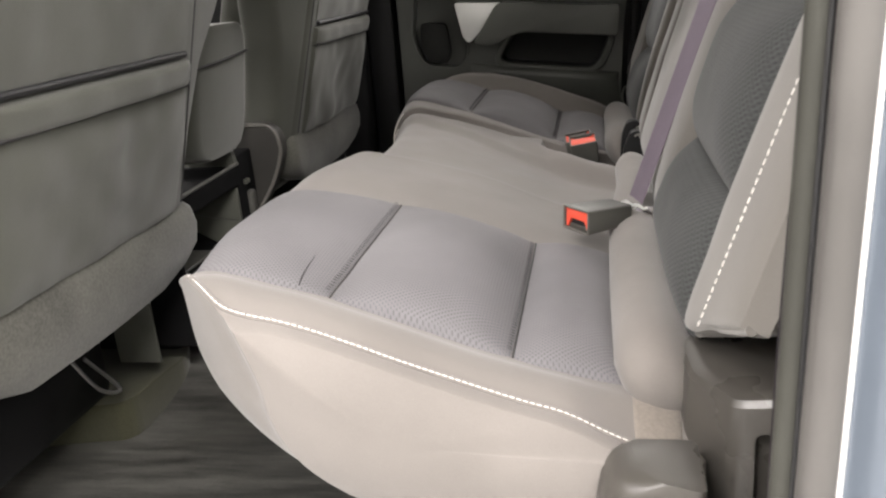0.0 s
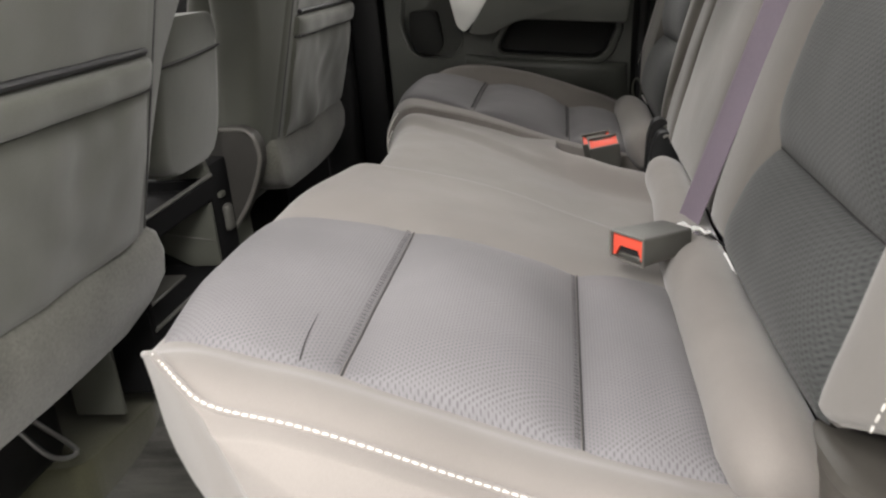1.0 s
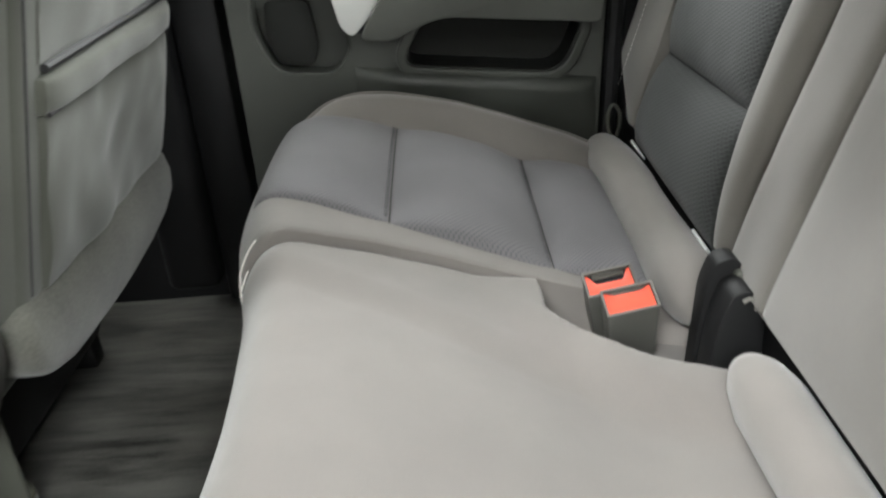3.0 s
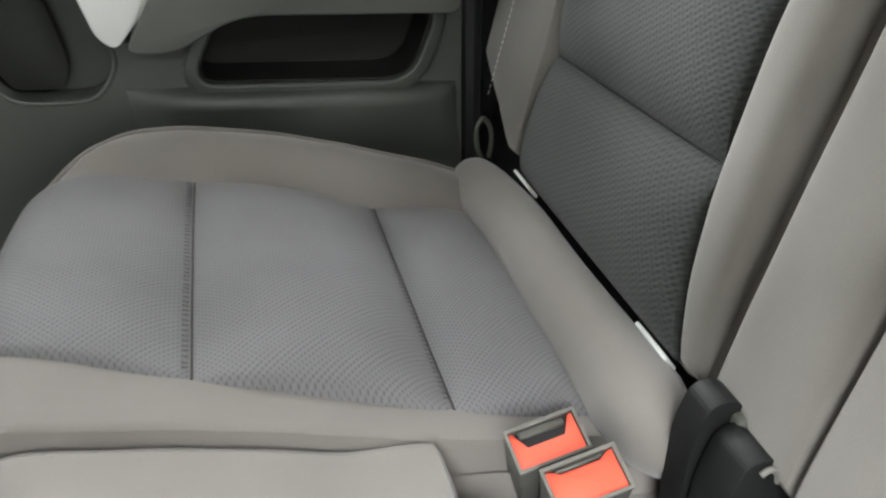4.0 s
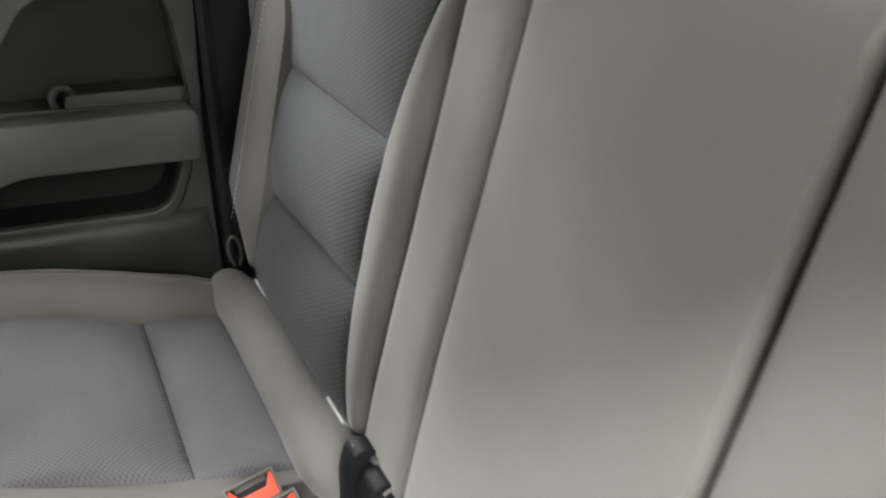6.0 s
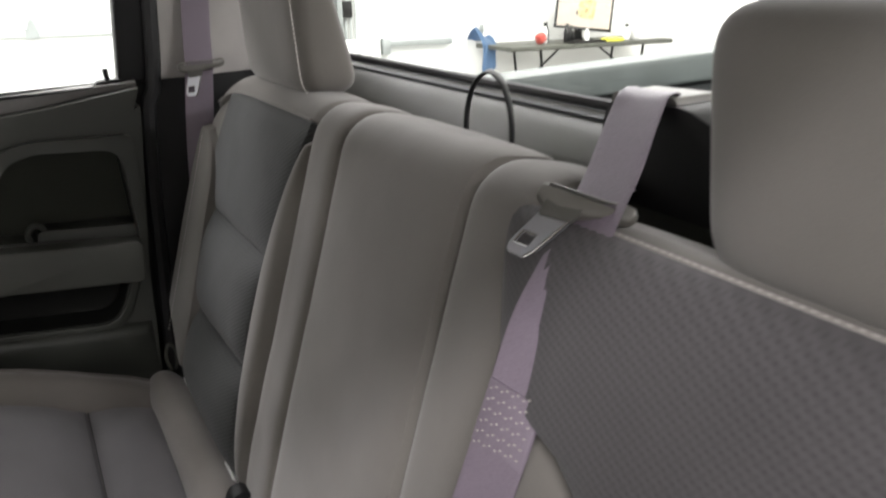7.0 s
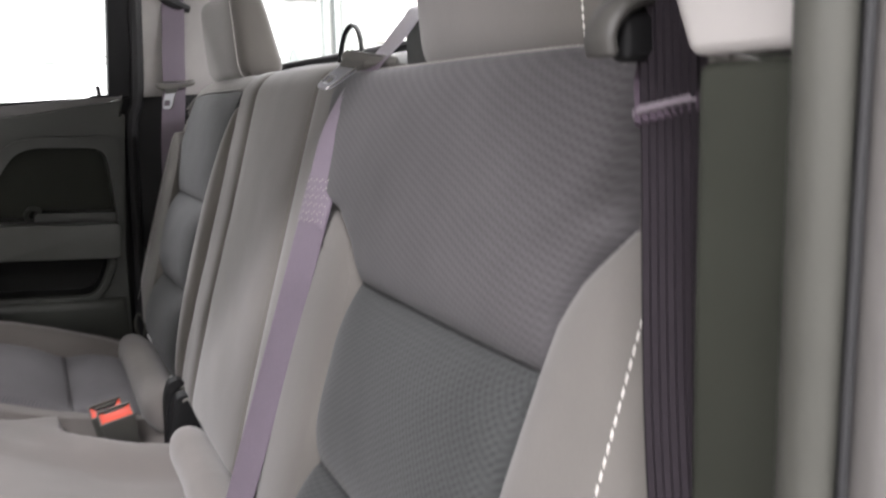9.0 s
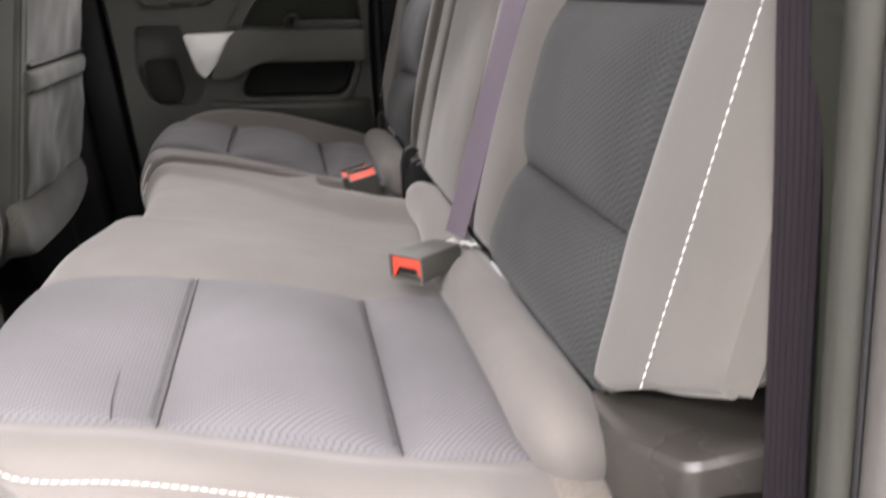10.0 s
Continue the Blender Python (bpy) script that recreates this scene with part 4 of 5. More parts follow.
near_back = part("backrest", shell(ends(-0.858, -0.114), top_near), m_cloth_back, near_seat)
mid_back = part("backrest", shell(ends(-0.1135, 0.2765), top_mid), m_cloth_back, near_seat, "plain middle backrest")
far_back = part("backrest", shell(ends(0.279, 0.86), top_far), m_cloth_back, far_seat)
for b, s, top in ((near_back, -1, top_near), (far_back, 1, top_far)):
    skin = over_top(top)
    inner_edge = 0.222 if s < 0 else 0.29
    inn = [(0.44, 0.318), (0.5, 0.350), (0.56, 0.364), (0.66, 0.370), (0.73, 0.367), (0.762, 0.345), (0.788, 0.295), (0.80, inner_edge + 0.004)]
    out = [(0.44, 0.680), (0.56, 0.675), (0.66, 0.685), (0.73, 0.695), (0.764, 0.701), (0.79, 0.716), (0.822, 0.748), (0.84, 0.80)]
    if s > 0:
        inn = [(0.44, 0.312), (0.5, 0.334), (0.56, 0.346), (0.66, 0.352), (0.73, 0.349), (0.78, 0.340), (0.83, 0.327), (0.87, 0.312), (0.905, 0.296)]
    def order(f):
        return lambda z: tuple(sorted((s * f(z)[0], s * f(z)[1])))
    def face(z, y, s=s):
        """The front of a backrest; on the narrow seat the quilting rises towards the middle."""
        if s > 0:
            z += (0.005 + 0.010 * interp(y, [(0.36, 1), (0.67, 0)])) * interp(z, [(0.436, 0), (0.5575, 1), (0.728, 0)])
        return back_surface(z, y)
    for z0, z1, r in ((0.436, 0.5575, 0.031), (0.5575, 0.728, 0.034)) if s < 0 else ((0.436, 0.5575, 0.028), (0.5575, 0.728, 0.029)):
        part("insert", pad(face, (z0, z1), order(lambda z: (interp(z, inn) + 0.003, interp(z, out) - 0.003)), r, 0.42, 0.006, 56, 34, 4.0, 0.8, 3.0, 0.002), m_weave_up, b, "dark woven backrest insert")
    top_z = 0.929 if s < 0 else 0.921
    part("insert", pad(back_surface, (0.728, top_z), order(lambda z: (interp(z, inn) + 0.003 if z < 0.8 or s > 0 else inner_edge - 0.05 * (z - 0.8) / 0.12, min(interp(z, out) - 0.003, 0.715 + 0.3 * max(0, 0.9 - z)))), 0.032 if s < 0 else 0.018, 0.45, 0.006, 56, 34, 4.2, 0.6, 4.0, 0.0025), m_weave_dusty_lit if s < 0 else m_weave_up, b, "dusty woven backrest insert, paler for the light on it" if s < 0 else "dark woven backrest insert")
    y0, y1 = ((-0.80, -0.214) if s < 0 else (0.292, 0.80))
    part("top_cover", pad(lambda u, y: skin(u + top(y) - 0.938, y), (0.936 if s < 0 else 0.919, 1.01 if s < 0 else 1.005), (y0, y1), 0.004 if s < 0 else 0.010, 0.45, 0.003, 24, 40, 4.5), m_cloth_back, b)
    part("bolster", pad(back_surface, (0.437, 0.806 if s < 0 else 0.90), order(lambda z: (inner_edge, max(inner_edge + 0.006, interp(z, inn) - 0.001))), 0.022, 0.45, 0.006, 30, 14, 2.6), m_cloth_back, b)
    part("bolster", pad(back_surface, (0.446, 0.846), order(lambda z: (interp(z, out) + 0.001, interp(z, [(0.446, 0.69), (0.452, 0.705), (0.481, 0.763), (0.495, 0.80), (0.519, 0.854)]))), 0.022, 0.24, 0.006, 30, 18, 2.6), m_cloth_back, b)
    for sz in (0.5575, 0.728):
        ya, yb = interp(sz, inn) + 0.006, interp(sz, out) - 0.006
        # seam line darkened by a cord that stands for groove shade
        part("seam", tube([face(sz, s * y)[0] for y in np.linspace(ya, yb, 12)], 0.0012, 5), m_dark_thread, b, "seam groove with a dark cord for its shade")
    piping = [back_surface(0.487 + 0.348 * t, s * (0.777 + 0.010 * t))[0] + NB * 0.0221 for t in np.linspace(0, 1, 40)]
    part("stitching", stitches(piping, 0.0066, 0.0009, 0.0007 if s < 0 else 0.0004), m_thread, b, "white contrast stitching")
    lip, proud = (0.9375, 0.007) if s < 0 else (0.9205, 0.007)
    top_line = [skin(lip + top(y) - 0.938, y)[0] + skin(lip + top(y) - 0.938, y)[1] * proud for y in np.linspace(s * 0.215 if s < 0 else 0.30, s * 0.78, 50)]
    part("piping", tube(top_line, 0.0019 if s < 0 else 0.0018, 8), m_piping if s < 0 else m_cloth_back, b, "pale top piping" if s < 0 else "")
    if s < 0:
        part("top_stitching", stitches([p + Vector((-0.0012, 0, 0.0016)) for p in top_line], 0.0042, 0.0026, 0.0006), m_grey_thread, b, "pale stitches along the top piping")
    low = [back_surface(interp(abs(y), [(0.70, 0.452), (0.763, 0.484), (0.80, 0.497), (0.852, 0.520)]), y)[0] + NB * 0.006 for y in np.linspace(s * 0.715, s * 0.85, 14)]
    part("piping", tube(low, 0.0042, 8), m_cloth_back, b)
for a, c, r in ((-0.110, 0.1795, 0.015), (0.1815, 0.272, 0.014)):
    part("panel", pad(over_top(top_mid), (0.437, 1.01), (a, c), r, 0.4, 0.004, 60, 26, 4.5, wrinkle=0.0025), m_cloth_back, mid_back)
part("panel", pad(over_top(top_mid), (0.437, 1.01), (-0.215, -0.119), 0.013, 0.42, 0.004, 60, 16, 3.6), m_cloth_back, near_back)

# headrests


def headrest(y0, y1, rise=0.0):
    h = thing("headrest", "taupe cloth headrest with white side stitching", "headrest", "headrests of the rear bench")
    zs = []
    for i in range(23):
        t = 0.5 - 0.5 * math.cos(math.pi * (0.02 + 0.96 * i / 22))
        zs.append((0.929 + rise + 0.163 * t, max(0.3, (1 - abs(2 * t - 1) ** 7) ** 0.4)))
    loops = []
    cy, w = (y0 + y1) / 2, (y1 - y0) / 2
    def body(z):
        t = (z - rise - 0.93) / 0.171
        d = 0.050 - 0.019 * t
        return 0.568 + d + 0.003 * (1 - t), d
    for z, k in zs:
        cx, d = body(z)
        ring = []
        for i in range(44):
            a = 2 * math.pi * i / 44
            ca, sa = math.cos(a), math.sin(a)
            ring.append((cx + d * k * math.copysign(abs(ca) ** 0.6, ca), cy + (w - 0.012 * (1 - k)) * (0.78 + 0.22 * k) * math.copysign(abs(sa) ** 0.34, sa), z))
        loops.append(ring)
    part("cushion", loft(loops), m_cloth_back, h)
    for s in (-1, 1):
        line = []
        for z, k in zs[3:-1]:
            cx, d = body(z)
            line.append((cx - d * k * 0.87 - 0.0008, cy + s * (w - 0.012 * (1 - k)) * (0.78 + 0.22 * k) * 0.915, z))
        if s < 0:
            part("stitching", stitches(catmull(line, 3), 0.0056, 0.0003, 0.0008), m_thread, h, "white contrast stitching")
        part("post", tube([(0.622, cy + s * 0.07, 0.91), (0.622, cy + s * 0.07, 0.955)], 0.008, 10), m_steel, h, "steel headrest post")
        part("post_collar", tube([(0.622, cy + s * 0.07, 0.930), (0.622, cy + s * 0.07, 0.942)], 0.016, 12), m_black, h, "black post collar")
    return h


headrest(-0.646, -0.353, -0.015)
headrest(0.362, 0.667, 0.009)

# ---- belts and buckles ----


def buckle(m, label, long=0.028, notch=-0.0005, name="belt_buckle"):
    """Lies along local -x (its mouth) to +x, z up."""
    b = thing(name, label, "buckle", "belt buckles of the rear bench")
    bm = soft_box(-0.048, long, -0.0262, 0.0262, -0.0158, 0.0158, 0.0032, 3)
    for v in bm.verts:
        if v.co.x > 0.01:
            k = 1 - 0.14 * (v.co.x - 0.01) / (long - 0.01)
            v.co.y, v.co.z = v.co.y * k, v.co.z * k
    bm = cut(bm, [box_bm(-0.06, -0.040, -0.0238, 0.0238, -0.0134, 0.0134)])
    bm.transform(m)
    part("case", bm, m_buckle, b, bevel=0.0008)
    bm = cut(box_bm(-0.0488, -0.0465, -0.0264, 0.0264, -0.0160, 0.0160), [box_bm(-0.06, -0.04, -0.0238, 0.0238, -0.0134, 0.0134)])
    bm.transform(m)
    # paler plastic carries the highlight on the mouth's worn bevel
    part("rim", bm, m_tongue, b, "worn mouth rim, paler for the bevel's highlight", bevel=0.0006)
    bm = prism([(-0.0235, 0.0131), (0.0235, 0.0131), (0.0235, -0.0131), (0.0205, -0.0131), (0.0138, notch), (-0.0138, notch), (-0.0205, -0.0131), (-0.0235, -0.0131)], "x", -0.0452, -0.0402, 0.0007, 2)
    bm.transform(m)
    part("button", bm, m_red, b, "red release button")
    bm = box_bm(-0.0412, -0.0401, -0.021, 0.021, -0.0131, -0.0002)
    bm.transform(m)
    part("slot", bm, m_rubber, b, "dark tongue slot")
    bm = soft_box(-0.0445, -0.0413, -0.0165, 0.0165, -0.0131, min(-0.0078, notch - 0.001), 0.0006, 1)
    bm.transform(m)
    part("catch", bm, m_catch, b, "dull metal catch")
    return b


mb = Matrix.Translation((0.331, -0.319, 0.4475)) @ pose(0, 0, 0, 0, 3, 39)
nb = buckle(mb, "grey belt buckle with a red button lying on a cushion")
part("strap", band([(0.354, -0.306, 0.438), (0.380, -0.285, 0.444), (0.405, -0.264, 0.42)], 0.02, 0.004, (0.6, -0.6, 0)), m_steel, nb, "metal buckle strap")
def axes(o, x, y):
    x = Vector(x).normalized()
    y = Vector(y)
    y = (y - x * y.dot(x)).normalized()
    z = x.cross(y)
    return Matrix(((x.x, y.x, z.x, o[0]), (x.y, y.y, z.y, o[1]), (x.z, y.z, z.z, o[2]), (0, 0, 0, 1)))


for mouth, notch in (((0.284, 0.274, 0.432), -0.0005), ((0.295, 0.232, 0.434), -0.0092)):
    up = Vector((-0.12, -0.42, 0.9)).normalized()
    buckle(axes(Vector(mouth) - up * 0.045, -up, (1, 0.1, 0)), "black belt buckle with red button standing between cushions", 0.085, notch)
# latch cover and lower belt anchors in the gap beside the buckles
latch = thing("belt_anchor_cover", "black plastic belt anchor covers between two cushions", "anchor cover")
for y0, y1, poly in ((0.236, 0.262, [(0.362, 0.33), (0.370, 0.440), (0.380, 0.466), (0.396, 0.470), (0.414, 0.452), (0.414, 0.33)]), (0.196, 0.232, [(0.362, 0.33), (0.372, 0.420), (0.384, 0.452), (0.400, 0.456), (0.416, 0.436), (0.416, 0.33)])):
    part("cover", prism(round_poly(poly, [0.004, 0.02, 0.014, 0.010, 0.012, 0.004], 4), "y", y0, y1, 0.004), m_black, latch)
part("clip", soft_box(0.396, 0.414, 0.226, 0.240, 0.430, 0.458, 0.004, 2), m_grey_trim, latch, "grey plastic clip")
part("release_slot", tube(catmull([(0.392, 0.193, 0.446), (0.398, 0.193, 0.449), (0.404, 0.193, 0.445), (0.405, 0.193, 0.436)], 4), 0.0022, 8), m_tongue, latch, "pale slot rim")

# middle shoulder belt
mid_belt = thing("shoulder_belt", "mauve-grey shoulder belt lying over a backrest", "seat belt", "shoulder belts")
path = [(0.684, -0.212, 0.985), (0.672, -0.213, 1.0), (0.656, -0.218, 1.0005), (0.640, -0.226, 0.990), (0.60, -0.252, 0.958), (0.572, -0.268, 0.938), (0.549, -0.280, 0.919)]


def belt_y(z):
    return interp(z, [(0.42, -0.228), (0.6, -0.251), (0.8, -0.273), (0.93, -0.284)])


def belt_turn(z):
    """How far the web is turned on edge, towards the near door."""
    return sinterp(z, [(0.44, 1), (0.86, 1), (0.915, 0)])


path += [tuple(back_surface(z, belt_y(z))[0] + NB * (0.022 + 0.006 * belt_turn(z))) for z in (0.9, 0.85, 0.8, 0.76, 0.72, 0.66, 0.58, 0.5, 0.45, 0.425)]
web_line = catmull(path, 4)
part("web", band(web_line, 0.049, 0.0024, [(-0.32 * belt_turn(p.z), 1, 0) for p in web_line], 6), m_belt, mid_belt)
pz = [tuple(back_surface(z, belt_y(z))[0] + NB * 0.0288) for z in (0.812, 0.797, 0.782, 0.765)]
part("sewn_patch", band(pz, 0.048, 0.004, (-0.32, 1, 0)), m_belt, mid_belt, "belt end sewn over with dense stitches")
st_bm = bmesh.new()
for z in np.linspace(0.768, 0.809, 6):
    p = back_surface(z, belt_y(z))[0] + NB * 0.0312
    for i in range(9):
        bmesh.ops.create_icosphere(st_bm, subdivisions=1, radius=1, matrix=Matrix.Translation(p + Vector((-0.32 * (-0.019 + 0.0047 * i), -0.019 + 0.0047 * i, 0.002 * (i % 2)))) @ Matrix.Diagonal((0.0008, 0.0018, 0.0008, 1)))
part("sewn_stitching", st_bm, m_grey_thread, mid_belt)
br = thing("belt_guide", "dark plastic housing for a shoulder belt on a rear sill", "belt guide")
part("housing", prism(round_poly([(-0.335, 0.88), (-0.165, 0.88), (-0.168, 0.972), (-0.176, 0.992), (-0.262, 0.996), (-0.325, 0.972)], [0.004, 0.004, 0.014, 0.010, 0.012, 0.02]), "x", 0.655, 0.712, 0.008), m_black, br)
part("cap", prism(round_poly([(-0.252, 0.990), (-0.172, 0.988), (-0.176, 0.9985), (-0.246, 1.0005)], 0.004), "x", 0.660, 0.70, 0.003), m_tongue, br, "grey belt outlet")


def tongue_piece(m, name, label, size=1.0):
    """Local x along the belt loop, y down the metal plate, -z towards the cabin."""
    t = thing(name, label, "belt tongue", "belt tongues")
    ring = []
    for x, w, h, dy in ((-0.040, 0.003, 0.003, 0.000), (-0.038, 0.0065, 0.0055, 0.0), (-0.030, 0.0095, 0.0068, 0.001), (-0.015, 0.0105, 0.0072, 0.002), (0.0, 0.0095, 0.0070, 0.001), (0.018, 0.0078, 0.0065, -0.001), (0.034, 0.0075, 0.0065, -0.003), (0.041, 0.0062, 0.0055, -0.004), (0.044, 0.003, 0.003, -0.004)):
        ring.append([(x * size, dy + w * math.copysign(abs(math.cos(a)) ** 0.7, math.cos(a)), h * math.copysign(abs(math.sin(a)) ** 0.7, math.sin(a))) for a in np.linspace(0, 2 * math.pi, 20, endpoint=False)])
    bm = cut(loft(ring), [box_bm(-0.028, 0.028, -0.0065, -0.0030, -0.02, 0.02)])
    bm.transform(m)
    part("loop", bm, m_tongue, t, "grey plastic belt loop")
    blade = round_poly([(-0.021, 0.004), (0.004, 0.004), (-0.001, 0.020), (-0.011, 0.047), (-0.016, 0.053), (-0.030, 0.053), (-0.032, 0.046), (-0.026, 0.024)], 0.003)
    hole = [(-0.0265, 0.035), (-0.0155, 0.035), (-0.0175, 0.0455), (-0.0285, 0.0455)]
    bm = cut(prism(blade, "z", -0.0045, -0.0022), [prism(hole, "z", -0.02, 0.02)])
    bm.transform(m)
    part("plate", bm, m_plate, t, "steel tongue plate", bevel=0.0004)
    for line, r in (([(0.003, 0.006), (-0.002, 0.021), (-0.0115, 0.0475), (-0.016, 0.0535)], 0.0013), ([(a, b) for a, b in hole] + [hole[0]], 0.0009)):
        bm = tube([(a, b, -0.0048) for a, b in line], r, 8)
        bm.transform(m)
        part("plate_rim", bm, m_chrome, t, "bright plate edge")
    bm = prism(round_poly([(-0.024, -0.001), (0.006, -0.001), (0.001, 0.018), (-0.024, 0.020)], 0.003), "z", -0.0062, -0.0015, 0.0012)
    bm.transform(m)
    part("shroud", bm, m_buckle, t, "dark plate root")
    return t


tongue_piece(axes((0.566, -0.262, 0.940), (0.43, -0.87, -0.20), (-0.80, -0.10, -0.59)), "belt_tongue", "grey belt tongue with bright metal plate on a shoulder belt", 0.86)

# far shoulder belt
far_belt = thing("shoulder_belt", "dark mauve-grey shoulder belt hanging from a pillar slot", "seat belt", "shoulder belts")
part("web", band(catmull([(0.571, 0.926, 1.16), (0.565, 0.918, 1.1), (0.552, 0.900, 1.0), (0.546, 0.888, 0.948), (0.540, 0.878, 0.92), (0.52, 0.85, 0.8), (0.5, 0.83, 0.6), (0.47, 0.82, 0.46)], 5), 0.05, 0.0024, (1, -0.15, 0), 6), m_belt, far_belt)
tongue_piece(axes((0.545, 0.874, 0.948), (1, -0.1, 0), (0.0, -0.12, -1)), "belt_tongue", "grey belt tongue with bright plate hanging on a belt")
# near shoulder belt with its guide
near_belt = thing("shoulder_belt", "dark mauve-grey ribbed shoulder belt hanging beside a pillar", "seat belt", "shoulder belts")
part("web", band(catmull([(0.487, -0.81, 1.2), (0.488, -0.81, 1.08), (0.490, -0.812, 0.96), (0.489, -0.815, 0.88), (0.468, -0.840, 0.76), (0.452, -0.866, 0.65), (0.446, -0.872, 0.5), (0.444, -0.873, 0.34)], 6), 0.029, 0.006, (0.3, -0.95, 0), 7), m_belt_darker, near_belt)
gather = [(0.502, -0.803, 0.918), (0.495, -0.808, 0.905), (0.492, -0.812, 0.894), (0.490, -0.814, 0.888)]
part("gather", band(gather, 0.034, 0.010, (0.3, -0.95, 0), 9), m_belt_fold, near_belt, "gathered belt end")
part("fold", band([(0.492, -0.812, 0.8945), (0.491, -0.813, 0.8915)], 0.036, 0.0115, (0.3, -0.95, 0)), m_fold_thread, near_belt, "pale sewn belt fold")
near_tongue = thing("belt_tongue", "dark arched belt tongue hanging on a belt beside a pillar", "belt tongue", "belt tongues")
bow = catmull([(0.464, -0.800, 0.917), (0.463, -0.800, 0.926), (0.468, -0.800, 0.9345), (0.477, -0.800, 0.9405), (0.490, -0.800, 0.9435), (0.504, -0.800, 0.942), (0.516, -0.800, 0.937)], 5)
part("hood", band(bow, 0.022, 0.0085, (0.1, 1, 0)), m_hood, near_tongue, "dark grey curved hood", bevel=0.0028)
# black block stands in for the shaded hollow of the hood
part("hood_shade", soft_box(0.472, 0.514, -0.806, -0.792, 0.914, 0.9375, 0.005, 3), m_black, near_tongue, "black block for the shade inside the hood")

# ISO anchor tags between cushion and backrest
for y in (0.661, 0.353, -0.353):
    tagged(part("anchor_tag", soft_box(-0.002, 0.002, -0.026, 0.026, -0.008, 0.008, 0.0018, 2, pose(0.4035, y, 0.427, 0, -35, 0)), m_white_tag), "small white tag between a cushion and a backrest", "tag", "anchor tags")
# lower belt anchor in the corner by the far door
tagged(part("belt_anchor", tube(catmull([(0.394, 0.80, 0.40), (0.388, 0.80, 0.42), (0.389, 0.80, 0.44), (0.397, 0.80, 0.453), (0.406, 0.80, 0.44), (0.407, 0.80, 0.42), (0.402, 0.80, 0.40)], 4), 0.003, 8), m_grey_trim), "dark belt anchor loop between bench and door", "belt anchor")
# strap loop behind the middle backrest
tagged(part("strap_loop", band(catmull([(0.643, 0.045, 0.92), (0.646, 0.043, 0.96), (0.65, 0.03, 0.988), (0.653, 0.005, 0.999), (0.65, -0.024, 0.988), (0.646, -0.042, 0.96), (0.643, -0.045, 0.92)], 5), 0.012, 0.004, (0.7, 0.7, 0)), m_black), "black webbing loop standing behind a backrest", "strap")

# side covers at the near end of the bench
cover = thing("bracket_cover", "glossy dark grey plastic cover beside a bench at the door", "cover")
upper = loft([[(x, y, z + (0.15 * (x - 0.42) if z > 0.4 else 0)) for x, y in round_poly([(0.392 + o, -0.66), (0.397 + o, -0.732 + 0.3 * o), (0.4255 + 0.7 * o, -0.790 + 0.9 * o), (0.56, -0.812 + 0.9 * o), (0.56, -0.66)], [0.01, 0.010, 0.010, 0.01, 0.01], 5)] for z, o in ((0.12, -0.010), (0.36, -0.003), (0.416, 0.0), (0.424, 0.0015), (0.429, 0.005), (0.4315, 0.010), (0.4325, 0.016))])
case = part("upper", cut(upper, [soft_box(0.442, 0.60, -0.95, -0.783, 0.05, 0.406, 0.008, 4)]), m_bracket, cover, bevel=0.002)
case.data.set_sharp_from_angle(angle=radians(20))
part("lower", loft([[(x, y, z) for x, y in round_poly([(0.315 + o, -0.775), (0.32 + o, -0.84 + 0.3 * o), (0.40, -0.85), (0.40, -0.775)], [0.01, 0.03, 0.01, 0.01], 5)] for z, o in ((0.12, -0.01), (0.33, 0.0), (0.365, 0.006), (0.38, 0.015), (0.388, 0.03))]), m_bracket, cover)

# frayed cloth at the worn rear corner of the cushion
part("worn_corner", pad(cushion_surface, (0.350, 0.394), (-0.755, -0.70), 0.006, 0.8, 0.002, 14, 14, 2.0), m_worn, near_cushion, "frayed tan worn corner")

# crumpled white label behind the lying buckle
bm = bmesh.new()
rows = [[bm.verts.new((0.347 + 0.04 * u + 0.004 * noise.noise(Vector((u * 5, v * 4, 3))), -0.277 - 0.014 * v - 0.026 * u, 0.4495 + 0.010 * noise.noise(Vector((u * 4, v * 3, 7))) + 0.004 * v)) for v in np.linspace(0, 1, 8)] for u in np.linspace(0, 1, 16)]
for A, B in zip(rows, rows[1:]):
    for k in range(7):
        bm.faces.new((A[k], A[k + 1], B[k + 1], B[k]))
bmesh.ops.solidify(bm, geom=bm.faces[:], thickness=0.0012)
tagged(part("paper_label", bm, m_white_tag), "crumpled white label behind a belt buckle on a cushion", "label")

# ---- far rear door ----
fd = thing("door_2", "closed dark grey truck door panel with armrest and chrome handle", "door", "", "structure")
brow = [(0.43, 0.922), (0.36, 0.914), (0.27, 0.903), (0.15, 0.896), (0.0, 0.893), (-0.2, 0.893)]
outline = round_poly([(-0.215, 0.16), (0.372, 0.16), (0.395, 0.6), (0.43, 0.9)], 0.02, 3) + brow + [(-0.2, 0.62)]
pocket = round_poly([(0.066, 0.529), (0.112, 0.603), (0.356, 0.577), (0.322, 0.499)], [0.03, 0.025, 0.015, 0.035], 5)
speaker = round_poly([(-0.150, 0.722), (-0.045, 0.712), (-0.022, 0.60), (-0.010, 0.562), (-0.040, 0.519), (-0.138, 0.528), (-0.168, 0.60)], [0.02, 0.01, 0.03, 0.02, 0.03, 0.03, 0.03], 4)
recess = round_poly([(0.096, 0.690), (0.200, 0.820), (0.236, 0.831), (0.378, 0.820), (0.384, 0.655)], [0.01, 0.05, 0.03, 0.035, 0.01], 5)
